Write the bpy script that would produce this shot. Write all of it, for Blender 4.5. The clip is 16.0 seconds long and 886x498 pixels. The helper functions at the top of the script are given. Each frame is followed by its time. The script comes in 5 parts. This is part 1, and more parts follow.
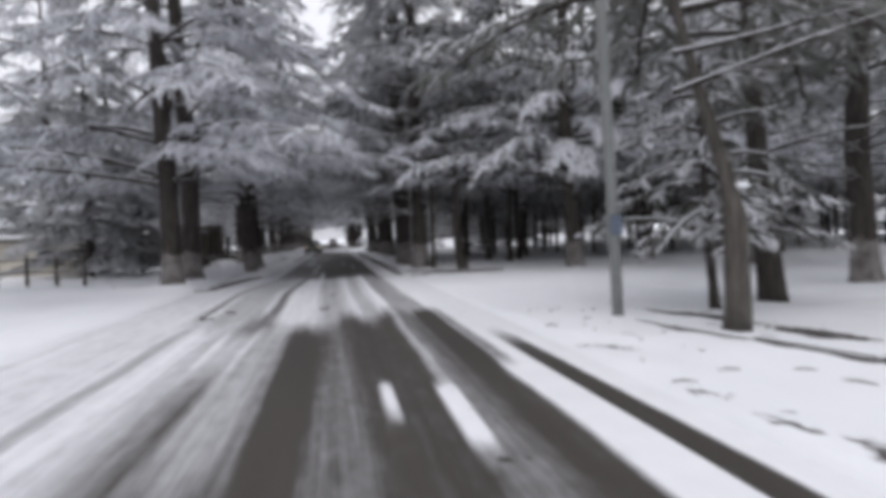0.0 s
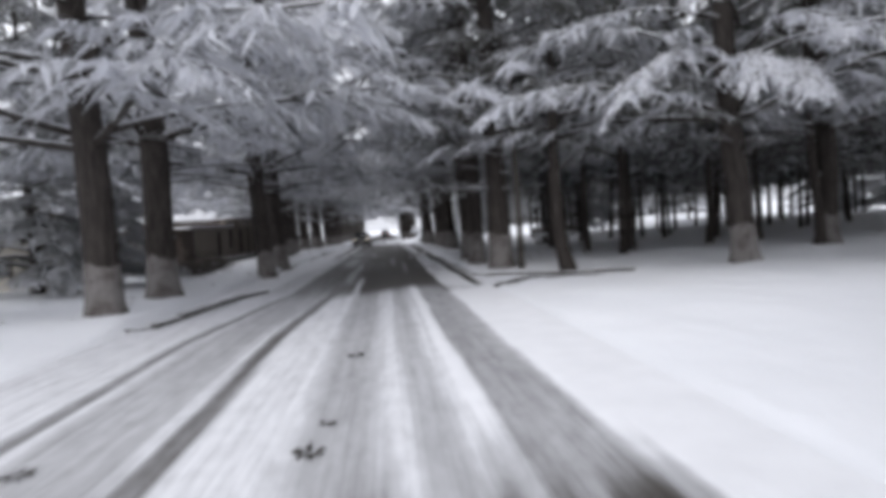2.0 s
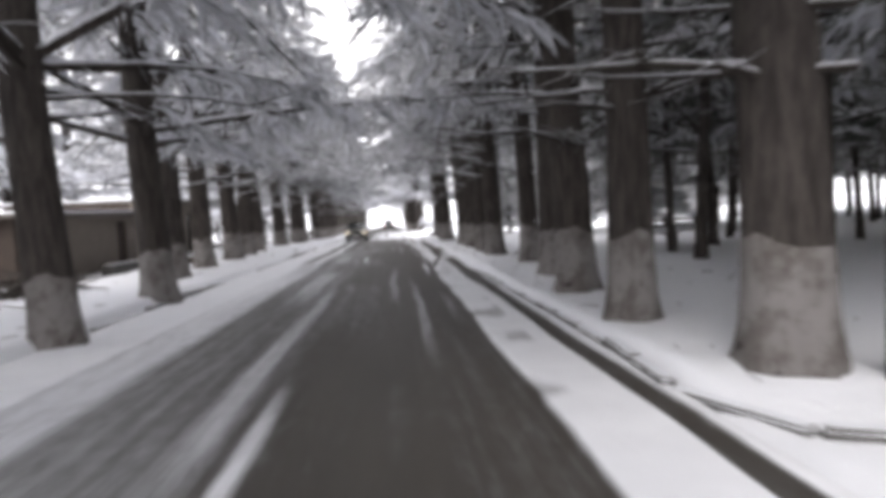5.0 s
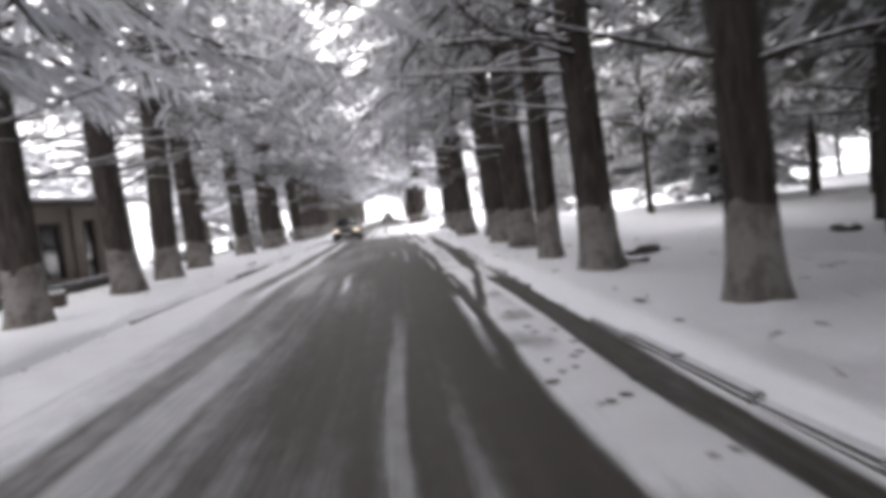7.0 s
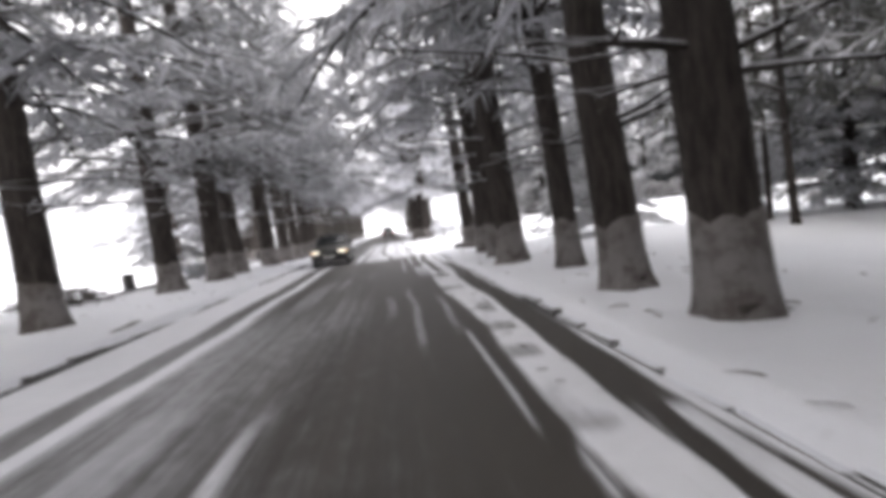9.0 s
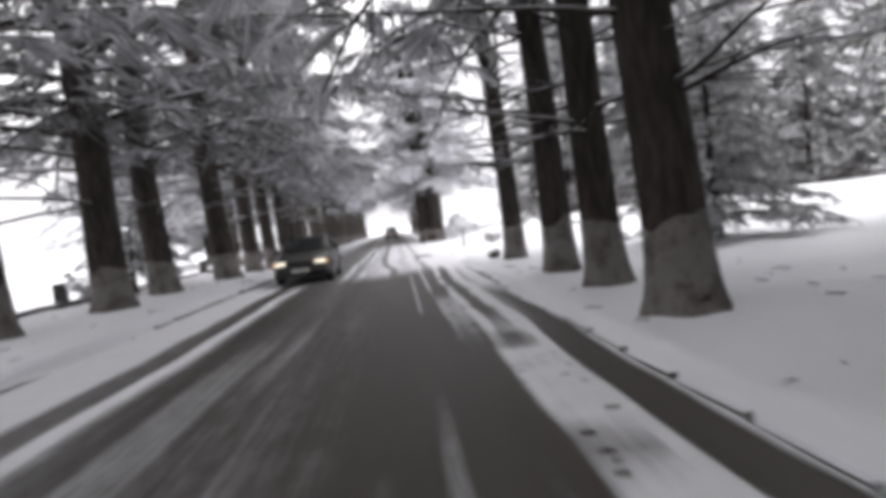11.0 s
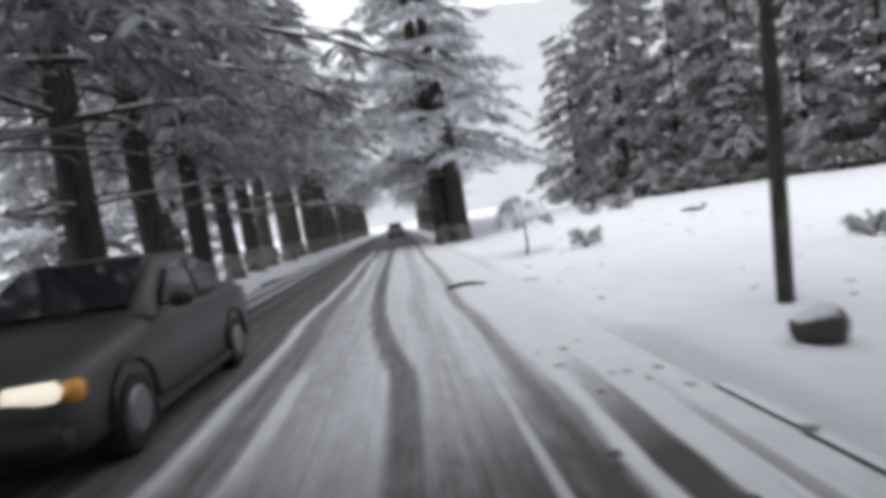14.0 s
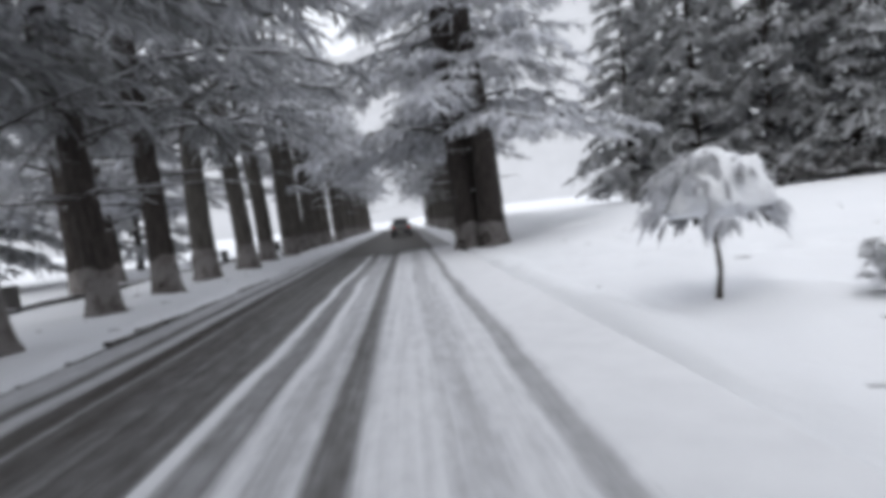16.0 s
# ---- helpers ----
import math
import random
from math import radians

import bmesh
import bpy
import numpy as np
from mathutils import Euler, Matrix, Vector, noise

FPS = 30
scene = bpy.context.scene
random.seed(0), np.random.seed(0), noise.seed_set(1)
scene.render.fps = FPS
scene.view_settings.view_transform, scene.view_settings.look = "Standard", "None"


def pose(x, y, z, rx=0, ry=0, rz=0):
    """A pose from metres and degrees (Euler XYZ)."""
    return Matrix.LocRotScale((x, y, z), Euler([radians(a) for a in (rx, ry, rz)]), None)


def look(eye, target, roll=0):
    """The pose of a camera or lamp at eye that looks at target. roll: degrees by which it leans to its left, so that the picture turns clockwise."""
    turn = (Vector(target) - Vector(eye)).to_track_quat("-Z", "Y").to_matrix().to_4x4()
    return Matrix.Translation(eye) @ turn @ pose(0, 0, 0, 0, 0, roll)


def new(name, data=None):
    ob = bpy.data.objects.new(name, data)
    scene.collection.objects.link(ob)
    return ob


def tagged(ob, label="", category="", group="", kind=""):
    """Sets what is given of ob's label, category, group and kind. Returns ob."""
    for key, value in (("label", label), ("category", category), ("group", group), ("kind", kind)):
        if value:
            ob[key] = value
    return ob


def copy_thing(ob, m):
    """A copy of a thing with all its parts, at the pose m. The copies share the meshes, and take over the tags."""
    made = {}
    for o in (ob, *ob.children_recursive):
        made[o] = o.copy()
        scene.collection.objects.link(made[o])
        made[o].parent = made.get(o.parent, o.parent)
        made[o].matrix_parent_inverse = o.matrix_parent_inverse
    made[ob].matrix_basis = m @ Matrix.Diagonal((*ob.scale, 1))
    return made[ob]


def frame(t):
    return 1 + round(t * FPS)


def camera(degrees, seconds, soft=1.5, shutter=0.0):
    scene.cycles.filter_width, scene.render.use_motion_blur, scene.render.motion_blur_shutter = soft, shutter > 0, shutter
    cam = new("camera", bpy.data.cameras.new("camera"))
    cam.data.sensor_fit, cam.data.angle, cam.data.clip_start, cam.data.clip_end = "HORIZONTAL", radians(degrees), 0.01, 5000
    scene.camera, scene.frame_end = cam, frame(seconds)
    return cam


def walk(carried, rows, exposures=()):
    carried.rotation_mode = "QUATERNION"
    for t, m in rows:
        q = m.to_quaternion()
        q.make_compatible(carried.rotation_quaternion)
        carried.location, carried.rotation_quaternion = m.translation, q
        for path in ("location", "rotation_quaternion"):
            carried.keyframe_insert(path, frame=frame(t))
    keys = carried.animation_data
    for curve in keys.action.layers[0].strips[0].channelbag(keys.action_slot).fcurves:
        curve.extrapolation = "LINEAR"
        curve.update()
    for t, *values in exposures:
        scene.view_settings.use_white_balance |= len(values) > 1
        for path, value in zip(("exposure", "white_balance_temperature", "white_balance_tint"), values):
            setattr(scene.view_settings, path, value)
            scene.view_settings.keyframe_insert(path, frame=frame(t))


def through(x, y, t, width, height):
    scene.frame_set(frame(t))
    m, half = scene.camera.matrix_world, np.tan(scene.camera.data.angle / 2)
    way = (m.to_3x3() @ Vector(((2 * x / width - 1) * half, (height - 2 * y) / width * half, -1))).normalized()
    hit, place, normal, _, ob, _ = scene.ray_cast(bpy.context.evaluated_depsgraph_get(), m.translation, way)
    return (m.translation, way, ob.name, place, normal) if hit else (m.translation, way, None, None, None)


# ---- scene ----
cam = camera(72.0, 16.0, soft=5.6, shutter=0.5)
PATH = [
    (0.0, pose(-0.000, 0.000, 1.326, 88.92, 1.55, -10.26)),
    (0.5, pose(0.139, 1.966, 1.336, 89.65, 1.83, -7.96)),
    (1.0, pose(0.248, 3.942, 1.351, 89.35, 1.94, -6.13)),
    (1.5, pose(0.318, 5.968, 1.354, 88.61, 2.58, -5.55)),
    (2.0, pose(0.368, 8.016, 1.350, 88.01, 3.32, -5.28)),
    (2.5, pose(0.409, 10.034, 1.353, 88.22, 3.62, -5.11)),
    (3.0, pose(0.443, 12.114, 1.358, 87.98, 3.10, -4.74)),
    (3.5, pose(0.471, 14.192, 1.362, 88.50, 1.65, -4.65)),
    (4.0, pose(0.498, 16.383, 1.368, 87.41, 0.88, -4.78)),
    (6.3, pose(0.614, 27.105, 1.374, 86.91, 5.75, -4.83)),
    (6.5, pose(0.625, 28.076, 1.374, 86.60, 5.81, -4.81)),
    (7.0, pose(0.648, 30.610, 1.359, 86.17, 6.14, -4.87)),
    (7.5, pose(0.681, 33.108, 1.342, 86.86, 5.84, -4.79)),
    (8.0, pose(0.708, 35.696, 1.324, 87.39, 5.68, -4.76)),
    (8.5, pose(0.721, 38.210, 1.338, 87.36, 5.98, -5.07)),
    (9.0, pose(0.735, 40.433, 1.362, 87.51, 6.67, -4.79)),
    (11.3, pose(0.740, 50.999, 1.338, 87.67, 6.02, -4.16)),
    (11.5, pose(0.739, 51.941, 1.342, 88.84, 5.17, -4.30)),
    (12.0, pose(0.736, 54.346, 1.336, 87.87, 4.93, -3.90)),
    (12.5, pose(0.740, 56.689, 1.328, 88.01, 6.85, -3.97)),
    (13.0, pose(0.732, 59.059, 1.346, 87.99, 6.85, -3.82)),
    (13.5, pose(0.712, 61.468, 1.365, 87.19, 6.73, -3.91)),
    (14.0, pose(0.678, 63.971, 1.368, 87.19, 7.34, -3.96)),
    (14.5, pose(0.651, 66.458, 1.353, 87.24, 6.61, -4.07)),
    (15.0, pose(0.645, 69.001, 1.316, 87.62, 6.06, -3.74)),
    (15.5, pose(0.636, 71.562, 1.323, 87.48, 6.05, -3.33)),
    (16.0, pose(0.631, 74.156, 1.364, 86.94, 6.13, -3.40)),
]
EXPOSURES = [
    (0.0, -0.04, 6550, 12), (1.0, 0.10, 6550, 12), (2.0, 0.34, 6480, 11), (3.0, 0.46, 6450, 11), (3.5, 0.48, 6500, 11), (4.0, 0.95, 6520, 12), (4.2, 1.1, 6600, 12), (6.3, 1.68, 6900, 13), (7.0, 1.65, 6900, 13), (8.0, 1.48, 6900, 13), (9.2, 1.3, 6900, 13),
    (11.3, 0.7, 6850, 12), (12.5, 0.27, 6750, 11), (13.0, 0.18, 6650, 11), (13.5, 0.22, 6600, 10), (14.5, 0.20, 6500, 10), (16.0, 0.12, 6450, 9),
]
walk(cam, PATH, EXPOSURES)

# ---- light ----
world = bpy.data.worlds.new("overcast_sky")
scene.world = world
world.use_nodes = True
wn = world.node_tree.nodes
wl = world.node_tree.links
sky = wn.new("ShaderNodeTexSky")
sky.sky_type, sky.sun_disc = "NISHITA", False
sky.sun_elevation, sky.sun_rotation = radians(38), radians(200)
sky_gain = wn.new("ShaderNodeMix")
sky_gain.data_type = "RGBA"
sky_gain.inputs["Factor"].default_value = 0.93
wl.new(sky.outputs["Color"], sky_gain.inputs["A"])
sky_gain.inputs["B"].default_value = (8.6, 8.75, 9.3, 1)
wl.new(sky_gain.outputs["Result"], wn["Background"].inputs["Color"])
wn["Background"].inputs["Strength"].default_value = 0.12

sun_data = bpy.data.lights.new("sun", "SUN")
sun_data.energy, sun_data.angle, sun_data.color = 0.9, radians(40), (1.0, 0.98, 0.95)
sun = new("sun", sun_data)
sun.matrix_world = look((0, 0, 40), (0 + 12, 0 + 30, 0))


# ---- materials ----
def nodes_of(name):
    m = bpy.data.materials.new(name)
    m.use_nodes = True
    nt = m.node_tree
    return m, nt, nt.nodes["Principled BSDF"]


def noise_node(nt, scale, detail=4.0, rough=0.55, stretch=(1, 1, 1), coords="Object"):
    tc = nt.nodes.new("ShaderNodeTexCoord")
    mp = nt.nodes.new("ShaderNodeMapping")
    mp.inputs["Scale"].default_value = stretch
    nt.links.new(tc.outputs[coords], mp.inputs["Vector"])
    n = nt.nodes.new("ShaderNodeTexNoise")
    n.inputs["Scale"].default_value = scale
    n.inputs["Detail"].default_value = detail
    n.inputs["Roughness"].default_value = rough
    nt.links.new(mp.outputs["Vector"], n.inputs["Vector"])
    return n.outputs["Fac"]


def math_node(nt, op, a, b=None, c=None, clamp=False):
    n = nt.nodes.new("ShaderNodeMath")
    n.operation, n.use_clamp = op, clamp
    for i, v in enumerate((a, b, c)):
        if v is None:
            continue
        if isinstance(v, (int, float)):
            n.inputs[i].default_value = v
        else:
            nt.links.new(v, n.inputs[i])
    return n.outputs[0]


def step_node(nt, v, lo, hi):
    n = nt.nodes.new("ShaderNodeMapRange")
    n.interpolation_type = "SMOOTHSTEP"
    n.inputs["From Min"].default_value, n.inputs["From Max"].default_value = lo, hi
    nt.links.new(v, n.inputs["Value"])
    return n.outputs["Result"]


def mix_col(nt, fac, a, b):
    n = nt.nodes.new("ShaderNodeMix")
    n.data_type = "RGBA"
    for s, v in (("Factor", fac), ("A", a), ("B", b)):
        if isinstance(v, (int, float)):
            n.inputs[s].default_value = v
        elif isinstance(v, tuple):
            n.inputs[s].default_value = (*v, 1)
        else:
            nt.links.new(v, n.inputs[s])
    return n.outputs["Result"]


def bump(nt, bsdf, height, strength, distance):
    b = nt.nodes.new("ShaderNodeBump")
    b.inputs["Strength"].default_value, b.inputs["Distance"].default_value = strength, distance
    nt.links.new(height, b.inputs["Height"])
    nt.links.new(b.outputs["Normal"], bsdf.inputs["Normal"])


def up_node(nt):
    g = nt.nodes.new("ShaderNodeNewGeometry")
    s = nt.nodes.new("ShaderNodeSeparateXYZ")
    nt.links.new(g.outputs["Normal"], s.inputs[0])
    return s.outputs["Z"]


SNOW_A, SNOW_B = (0.78, 0.80, 0.84), (0.86, 0.87, 0.90)


def snow_material():
    m, nt, b = nodes_of("snow")
    n1 = noise_node(nt, 0.35, 5)
    n2 = noise_node(nt, 9.0, 6, 0.65)
    col = mix_col(nt, n1, SNOW_A, SNOW_B)
    litter = step_node(nt, noise_node(nt, 3.2, 5, 0.7), 0.66, 0.76)
    col = mix_col(nt, math_node(nt, "MULTIPLY", litter, 0.35), col, (0.30, 0.28, 0.26))
    # dark colour for bare soil and for the painted shade of the swales
    soil_shade = nt.nodes.new("ShaderNodeAttribute")
    soil_shade.attribute_name = "soil_and_shade"
    ragged = math_node(nt, "ADD", soil_shade.outputs["Fac"], math_node(nt, "MULTIPLY", math_node(nt, "SUBTRACT", noise_node(nt, 8.0, 5, 0.75), 0.5), 2.2))
    col = mix_col(nt, math_node(nt, "MULTIPLY", step_node(nt, ragged, 0.62, 0.95), step_node(nt, soil_shade.outputs["Fac"], 0.02, 0.15)), col, mix_col(nt, n2, (0.03, 0.027, 0.025), (0.11, 0.10, 0.095)))
    nt.links.new(col, b.inputs["Base Color"])
    b.inputs["Roughness"].default_value = 0.75
    b.inputs["Specular IOR Level"].default_value = 0.2
    bump(nt, b, math_node(nt, "ADD", n2, noise_node(nt, 1.6, 4)), 0.5, 0.05)
    return m


def road_material():
    m, nt, b = nodes_of("wet_asphalt_with_snow")
    at = nt.nodes.new("ShaderNodeAttribute")
    at.attribute_name = "snow_cover"
    fine = noise_node(nt, 7.0, 6, 0.7, (1, 0.35, 1))
    streak = noise_node(nt, 1.6, 6, 0.7, (6.0, 0.10, 1))
    s = math_node(nt, "ADD", at.outputs["Fac"], math_node(nt, "MULTIPLY", math_node(nt, "SUBTRACT", fine, 0.5), 0.42))
    s = math_node(nt, "ADD", s, math_node(nt, "MULTIPLY", math_node(nt, "SUBTRACT", streak, 0.5), 0.52))
    zone = nt.nodes.new("ShaderNodeAttribute")
    zone.attribute_name = "print_zone"
    cell = nt.nodes.new("ShaderNodeTexVoronoi")
    cell.inputs["Scale"].default_value = 3.6
    place = nt.nodes.new("ShaderNodeTexCoord")
    nt.links.new(place.outputs["Object"], cell.inputs["Vector"])
    tread = math_node(nt, "SUBTRACT", 1.0, step_node(nt, math_node(nt, "ADD", cell.outputs["Distance"], math_node(nt, "MULTIPLY", fine, 0.25)), 0.26, 0.36))
    s = math_node(nt, "SUBTRACT", s, math_node(nt, "MULTIPLY", tread, zone.outputs["Fac"]))
    cover = step_node(nt, s, 0.12, 0.88)
    grit = noise_node(nt, 160, 3)
    wear = noise_node(nt, 0.9, 5, 0.6, (3.0, 0.2, 1))
    tar = mix_col(nt, wear, (0.025, 0.0226, 0.0205), (0.072, 0.062, 0.052))
    tar = mix_col(nt, math_node(nt, "MULTIPLY", grit, 0.4), tar, (0.062, 0.058, 0.054))
    slush = mix_col(nt, noise_node(nt, 1.3, 5, 0.6, (2.0, 0.5, 1)), (0.43, 0.435, 0.455), (0.63, 0.64, 0.67))
    fresh = mix_col(nt, noise_node(nt, 2.5, 5), (0.70, 0.71, 0.74), (0.84, 0.85, 0.88))
    white = mix_col(nt, step_node(nt, s, 0.70, 1.05), slush, fresh)
    nt.links.new(mix_col(nt, cover, tar, white), b.inputs["Base Color"])
    rough = nt.nodes.new("ShaderNodeMapRange")
    rough.inputs["To Min"].default_value, rough.inputs["To Max"].default_value = 0.55, 0.8
    nt.links.new(cover, rough.inputs["Value"])
    nt.links.new(rough.outputs["Result"], b.inputs["Roughness"])
    b.inputs["Specular IOR Level"].default_value = 0.3
    bump(nt, b, math_node(nt, "ADD", math_node(nt, "MULTIPLY", cover, 1.0), math_node(nt, "MULTIPLY", grit, 0.25)), 0.6, 0.02)
    return m


def bark_material(name, dark, light, snow_side=0.0):
    m, nt, b = nodes_of(name)
    ridge = noise_node(nt, 5.0, 7, 0.7, (3.2, 3.2, 0.45))
    patch = noise_node(nt, 0.9, 4)
    col = mix_col(nt, step_node(nt, ridge, 0.35, 0.68), dark, light)
    col = mix_col(nt, math_node(nt, "MULTIPLY", step_node(nt, patch, 0.5, 0.75), 0.35), col, (0.09, 0.085, 0.07))
    up = up_node(nt)
    s = math_node(nt, "ADD", up, math_node(nt, "MULTIPLY", math_node(nt, "SUBTRACT", noise_node(nt, 4.0, 5, 0.7), 0.5), 1.0))
    col = mix_col(nt, step_node(nt, s, 0.42 - snow_side, 0.72 - snow_side), col, SNOW_A)
    nt.links.new(col, b.inputs["Base Color"])
    b.inputs["Roughness"].default_value = 0.9
    b.inputs["Specular IOR Level"].default_value = 0.15
    bump(nt, b, ridge, 0.9, 0.06)
    return m


def whitewash_material():
    m, nt, b = nodes_of("old_whitewash")
    ridge = noise_node(nt, 5.0, 7, 0.7, (3.2, 3.2, 0.45))
    worn = noise_node(nt, 3.0, 6, 0.7)
    col = mix_col(nt, noise_node(nt, 1.5, 4), (0.15, 0.139, 0.133), (0.255, 0.24, 0.232))
    col = mix_col(nt, math_node(nt, "MULTIPLY", step_node(nt, math_node(nt, "ADD", worn, math_node(nt, "MULTIPLY", ridge, 0.4)), 0.60, 0.84), 0.9), col, (0.085, 0.073, 0.066))
    nt.links.new(col, b.inputs["Base Color"])
    b.inputs["Roughness"].default_value = 0.9
    bump(nt, b, ridge, 0.8, 0.04)
    return m


def needle_material(name, green_a, green_b, lo, hi, tips=0.7, through=0.42):
    """Needles under snow: it lies on what faces up and gathers on the outer sprays; light passes through both."""
    m, nt, b = nodes_of(name)
    info = nt.nodes.new("ShaderNodeNewGeometry")
    col = mix_col(nt, info.outputs["Random Per Island"], green_a, green_b)
    up = up_node(nt)
    n = noise_node(nt, 3.5, 5, 0.7)
    big = noise_node(nt, 0.45, 3)
    outer = nt.nodes.new("ShaderNodeAttribute")
    outer.attribute_name = "outer"
    s = math_node(nt, "ADD", math_node(nt, "MULTIPLY", up, 0.9), math_node(nt, "MULTIPLY", math_node(nt, "SUBTRACT", n, 0.5), 1.0))
    s = math_node(nt, "ADD", s, math_node(nt, "MULTIPLY", math_node(nt, "SUBTRACT", big, 0.5), 1.2))
    s = math_node(nt, "ADD", s, math_node(nt, "MULTIPLY", math_node(nt, "SUBTRACT", info.outputs["Random Per Island"], 0.5), 0.7))
    s = math_node(nt, "ADD", s, math_node(nt, "MULTIPLY", math_node(nt, "SUBTRACT", outer.outputs["Fac"], 0.5), tips))
    cover = step_node(nt, s, lo, hi)
    tone = mix_col(nt, cover, col, (0.80, 0.81, 0.85))
    nt.links.new(tone, b.inputs["Base Color"])
    b.inputs["Roughness"].default_value = 0.85
    b.inputs["Specular IOR Level"].default_value = 0.1
    thin = nt.nodes.new("ShaderNodeBsdfTranslucent")
    nt.links.new(tone, thin.inputs["Color"])
    both = nt.nodes.new("ShaderNodeMixShader")
    both.inputs["Fac"].default_value = through
    nt.links.new(b.outputs["BSDF"], both.inputs[1])
    nt.links.new(thin.outputs["BSDF"], both.inputs[2])
    nt.links.new(both.outputs["Shader"], nt.nodes["Material Output"].inputs["Surface"])
    return m


def plain(name, a, b_col, rough=0.7, scale=3.0, metal=0.0, relief=0.3, snow=None):
    m, nt, b = nodes_of(name)
    n = noise_node(nt, scale, 6, 0.65)
    col = mix_col(nt, n, a, b_col)
    if snow is not None:
        s = math_node(nt, "ADD", up_node(nt), math_node(nt, "MULTIPLY", math_node(nt, "SUBTRACT", noise_node(nt, 3.0, 4), 0.5), 0.8))
        col = mix_col(nt, step_node(nt, s, snow, snow + 0.25), col, SNOW_A)
    nt.links.new(col, b.inputs["Base Color"])
    b.inputs["Roughness"].default_value, b.inputs["Metallic"].default_value = rough, metal
    if relief:
        bump(nt, b, noise_node(nt, scale * 6, 4), relief, 0.01)
    return m


SNOW = snow_material()
ROAD = road_material()
BARK = bark_material("cedar_bark", (0.030, 0.026, 0.024), (0.078, 0.068, 0.062))
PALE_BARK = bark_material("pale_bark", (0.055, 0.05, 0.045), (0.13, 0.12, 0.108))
LIMB = bark_material("snowy_limb", (0.03, 0.026, 0.023), (0.07, 0.06, 0.054), 0.22)
WASH = whitewash_material()
CEDAR = needle_material("snowy_cedar_needles", (0.12, 0.126, 0.121), (0.23, 0.237, 0.23), -1.45, 0.3, through=0.58)
PINE = needle_material("snowy_pine_needles", (0.125, 0.127, 0.117), (0.22, 0.223, 0.207), -0.5, 1.1, through=0.6)
FROST_CEDAR = needle_material("frosted_cedar_needles", (0.16, 0.165, 0.162), (0.28, 0.286, 0.28), -1.3, 0.9, through=0.54)
GREY_CEDAR = needle_material("greyish_cedar_needles", (0.115, 0.119, 0.116), (0.21, 0.215, 0.21), -1.1, 1.25, 0.9, through=0.54)
# needles for the far cedars: extra white over the snow imitates distance haze
HAZED_CEDAR = needle_material("hazed_snowy_cedar_needles", (0.13, 0.136, 0.132), (0.24, 0.247, 0.24), -1.3, 0.35)
# light greens and a soft snow mix put fog's low contrast into the colour
CONIFER = needle_material("hazed_dusted_conifer_needles", (0.15, 0.155, 0.145), (0.25, 0.255, 0.24), -1.6, 2.2, through=0.64)
BRUSH = needle_material("dark_brush", (0.045, 0.039, 0.033), (0.10, 0.088, 0.076), 0.15, 2.0, 0.3, 0.3)
LADEN = needle_material("thickly_snowed_needles", (0.16, 0.165, 0.162), (0.30, 0.306, 0.30), -1.9, -0.3, 0.9, 0.45)
HEAVY = needle_material("snow_laden_needles", (0.05, 0.055, 0.045), (0.10, 0.11, 0.09), -0.75, 0.15)
STONE = plain("kerb_stone", (0.06, 0.058, 0.056), (0.14, 0.135, 0.13), 0.85, 6, snow=0.55)
DARK_STONE = plain("dark_wet_stone", (0.03, 0.028, 0.027), (0.085, 0.08, 0.075), 0.7, 4, snow=0.45)
MUD = plain("wet_soil", (0.020, 0.018, 0.016), (0.05, 0.045, 0.04), 0.5, 5)
TWIG = plain("dark_twigs", (0.022, 0.018, 0.015), (0.06, 0.05, 0.042), 0.9, 8)
DEAD = plain("dead_wood", (0.035, 0.028, 0.023), (0.09, 0.075, 0.062), 0.9, 8, snow=0.6)
PLASTER = plain("stained_plaster", (0.36, 0.33, 0.28), (0.47, 0.44, 0.38), 0.9, 1.2)
HOUSE_WALL = plain("weathered_house_plaster", (0.155, 0.132, 0.112), (0.25, 0.22, 0.192), 0.9, 1.4)
BROWN_WOOD = plain("brown_boards", (0.032, 0.023, 0.019), (0.07, 0.051, 0.04), 0.8, 3)
ROOF = plain("snowed_roof", (0.075, 0.064, 0.057), (0.13, 0.112, 0.10), 0.9, 2, snow=0.3)
POLE = plain("weathered_grey_pole", (0.16, 0.168, 0.166), (0.27, 0.28, 0.276), 0.85, 5, snow=0.6)
METAL = plain("grey_steel", (0.17, 0.175, 0.18), (0.27, 0.275, 0.28), 0.55, 5, 0.3)
PAINT = plain("silver_grey_paint", (0.042, 0.0425, 0.041), (0.072, 0.073, 0.069), 0.42, 1.5, 0.3, 0.0)
DIRTY = plain("dark_grey_paint", (0.07, 0.072, 0.075), (0.12, 0.122, 0.125), 0.35, 1.5, 0.4, 0.0)
RUBBER = plain("tyre_rubber", (0.012, 0.012, 0.012), (0.03, 0.03, 0.03), 0.85, 12)
TRIM = plain("black_plastic", (0.012, 0.012, 0.013), (0.028, 0.028, 0.03), 0.55, 6)
PLATE = plain("blank_plate", (0.55, 0.55, 0.53), (0.66, 0.66, 0.64), 0.5, 4)
CHROME = plain("dull_chrome", (0.16, 0.16, 0.16), (0.26, 0.26, 0.26), 0.4, 3, 0.8, 0.0)


def glass_material():
    m, nt, b = nodes_of("car_glass")
    b.inputs["Base Color"].default_value = (0.02, 0.022, 0.025, 1)
    b.inputs["Roughness"].default_value = 0.06
    b.inputs["IOR"].default_value = 1.5
    return m


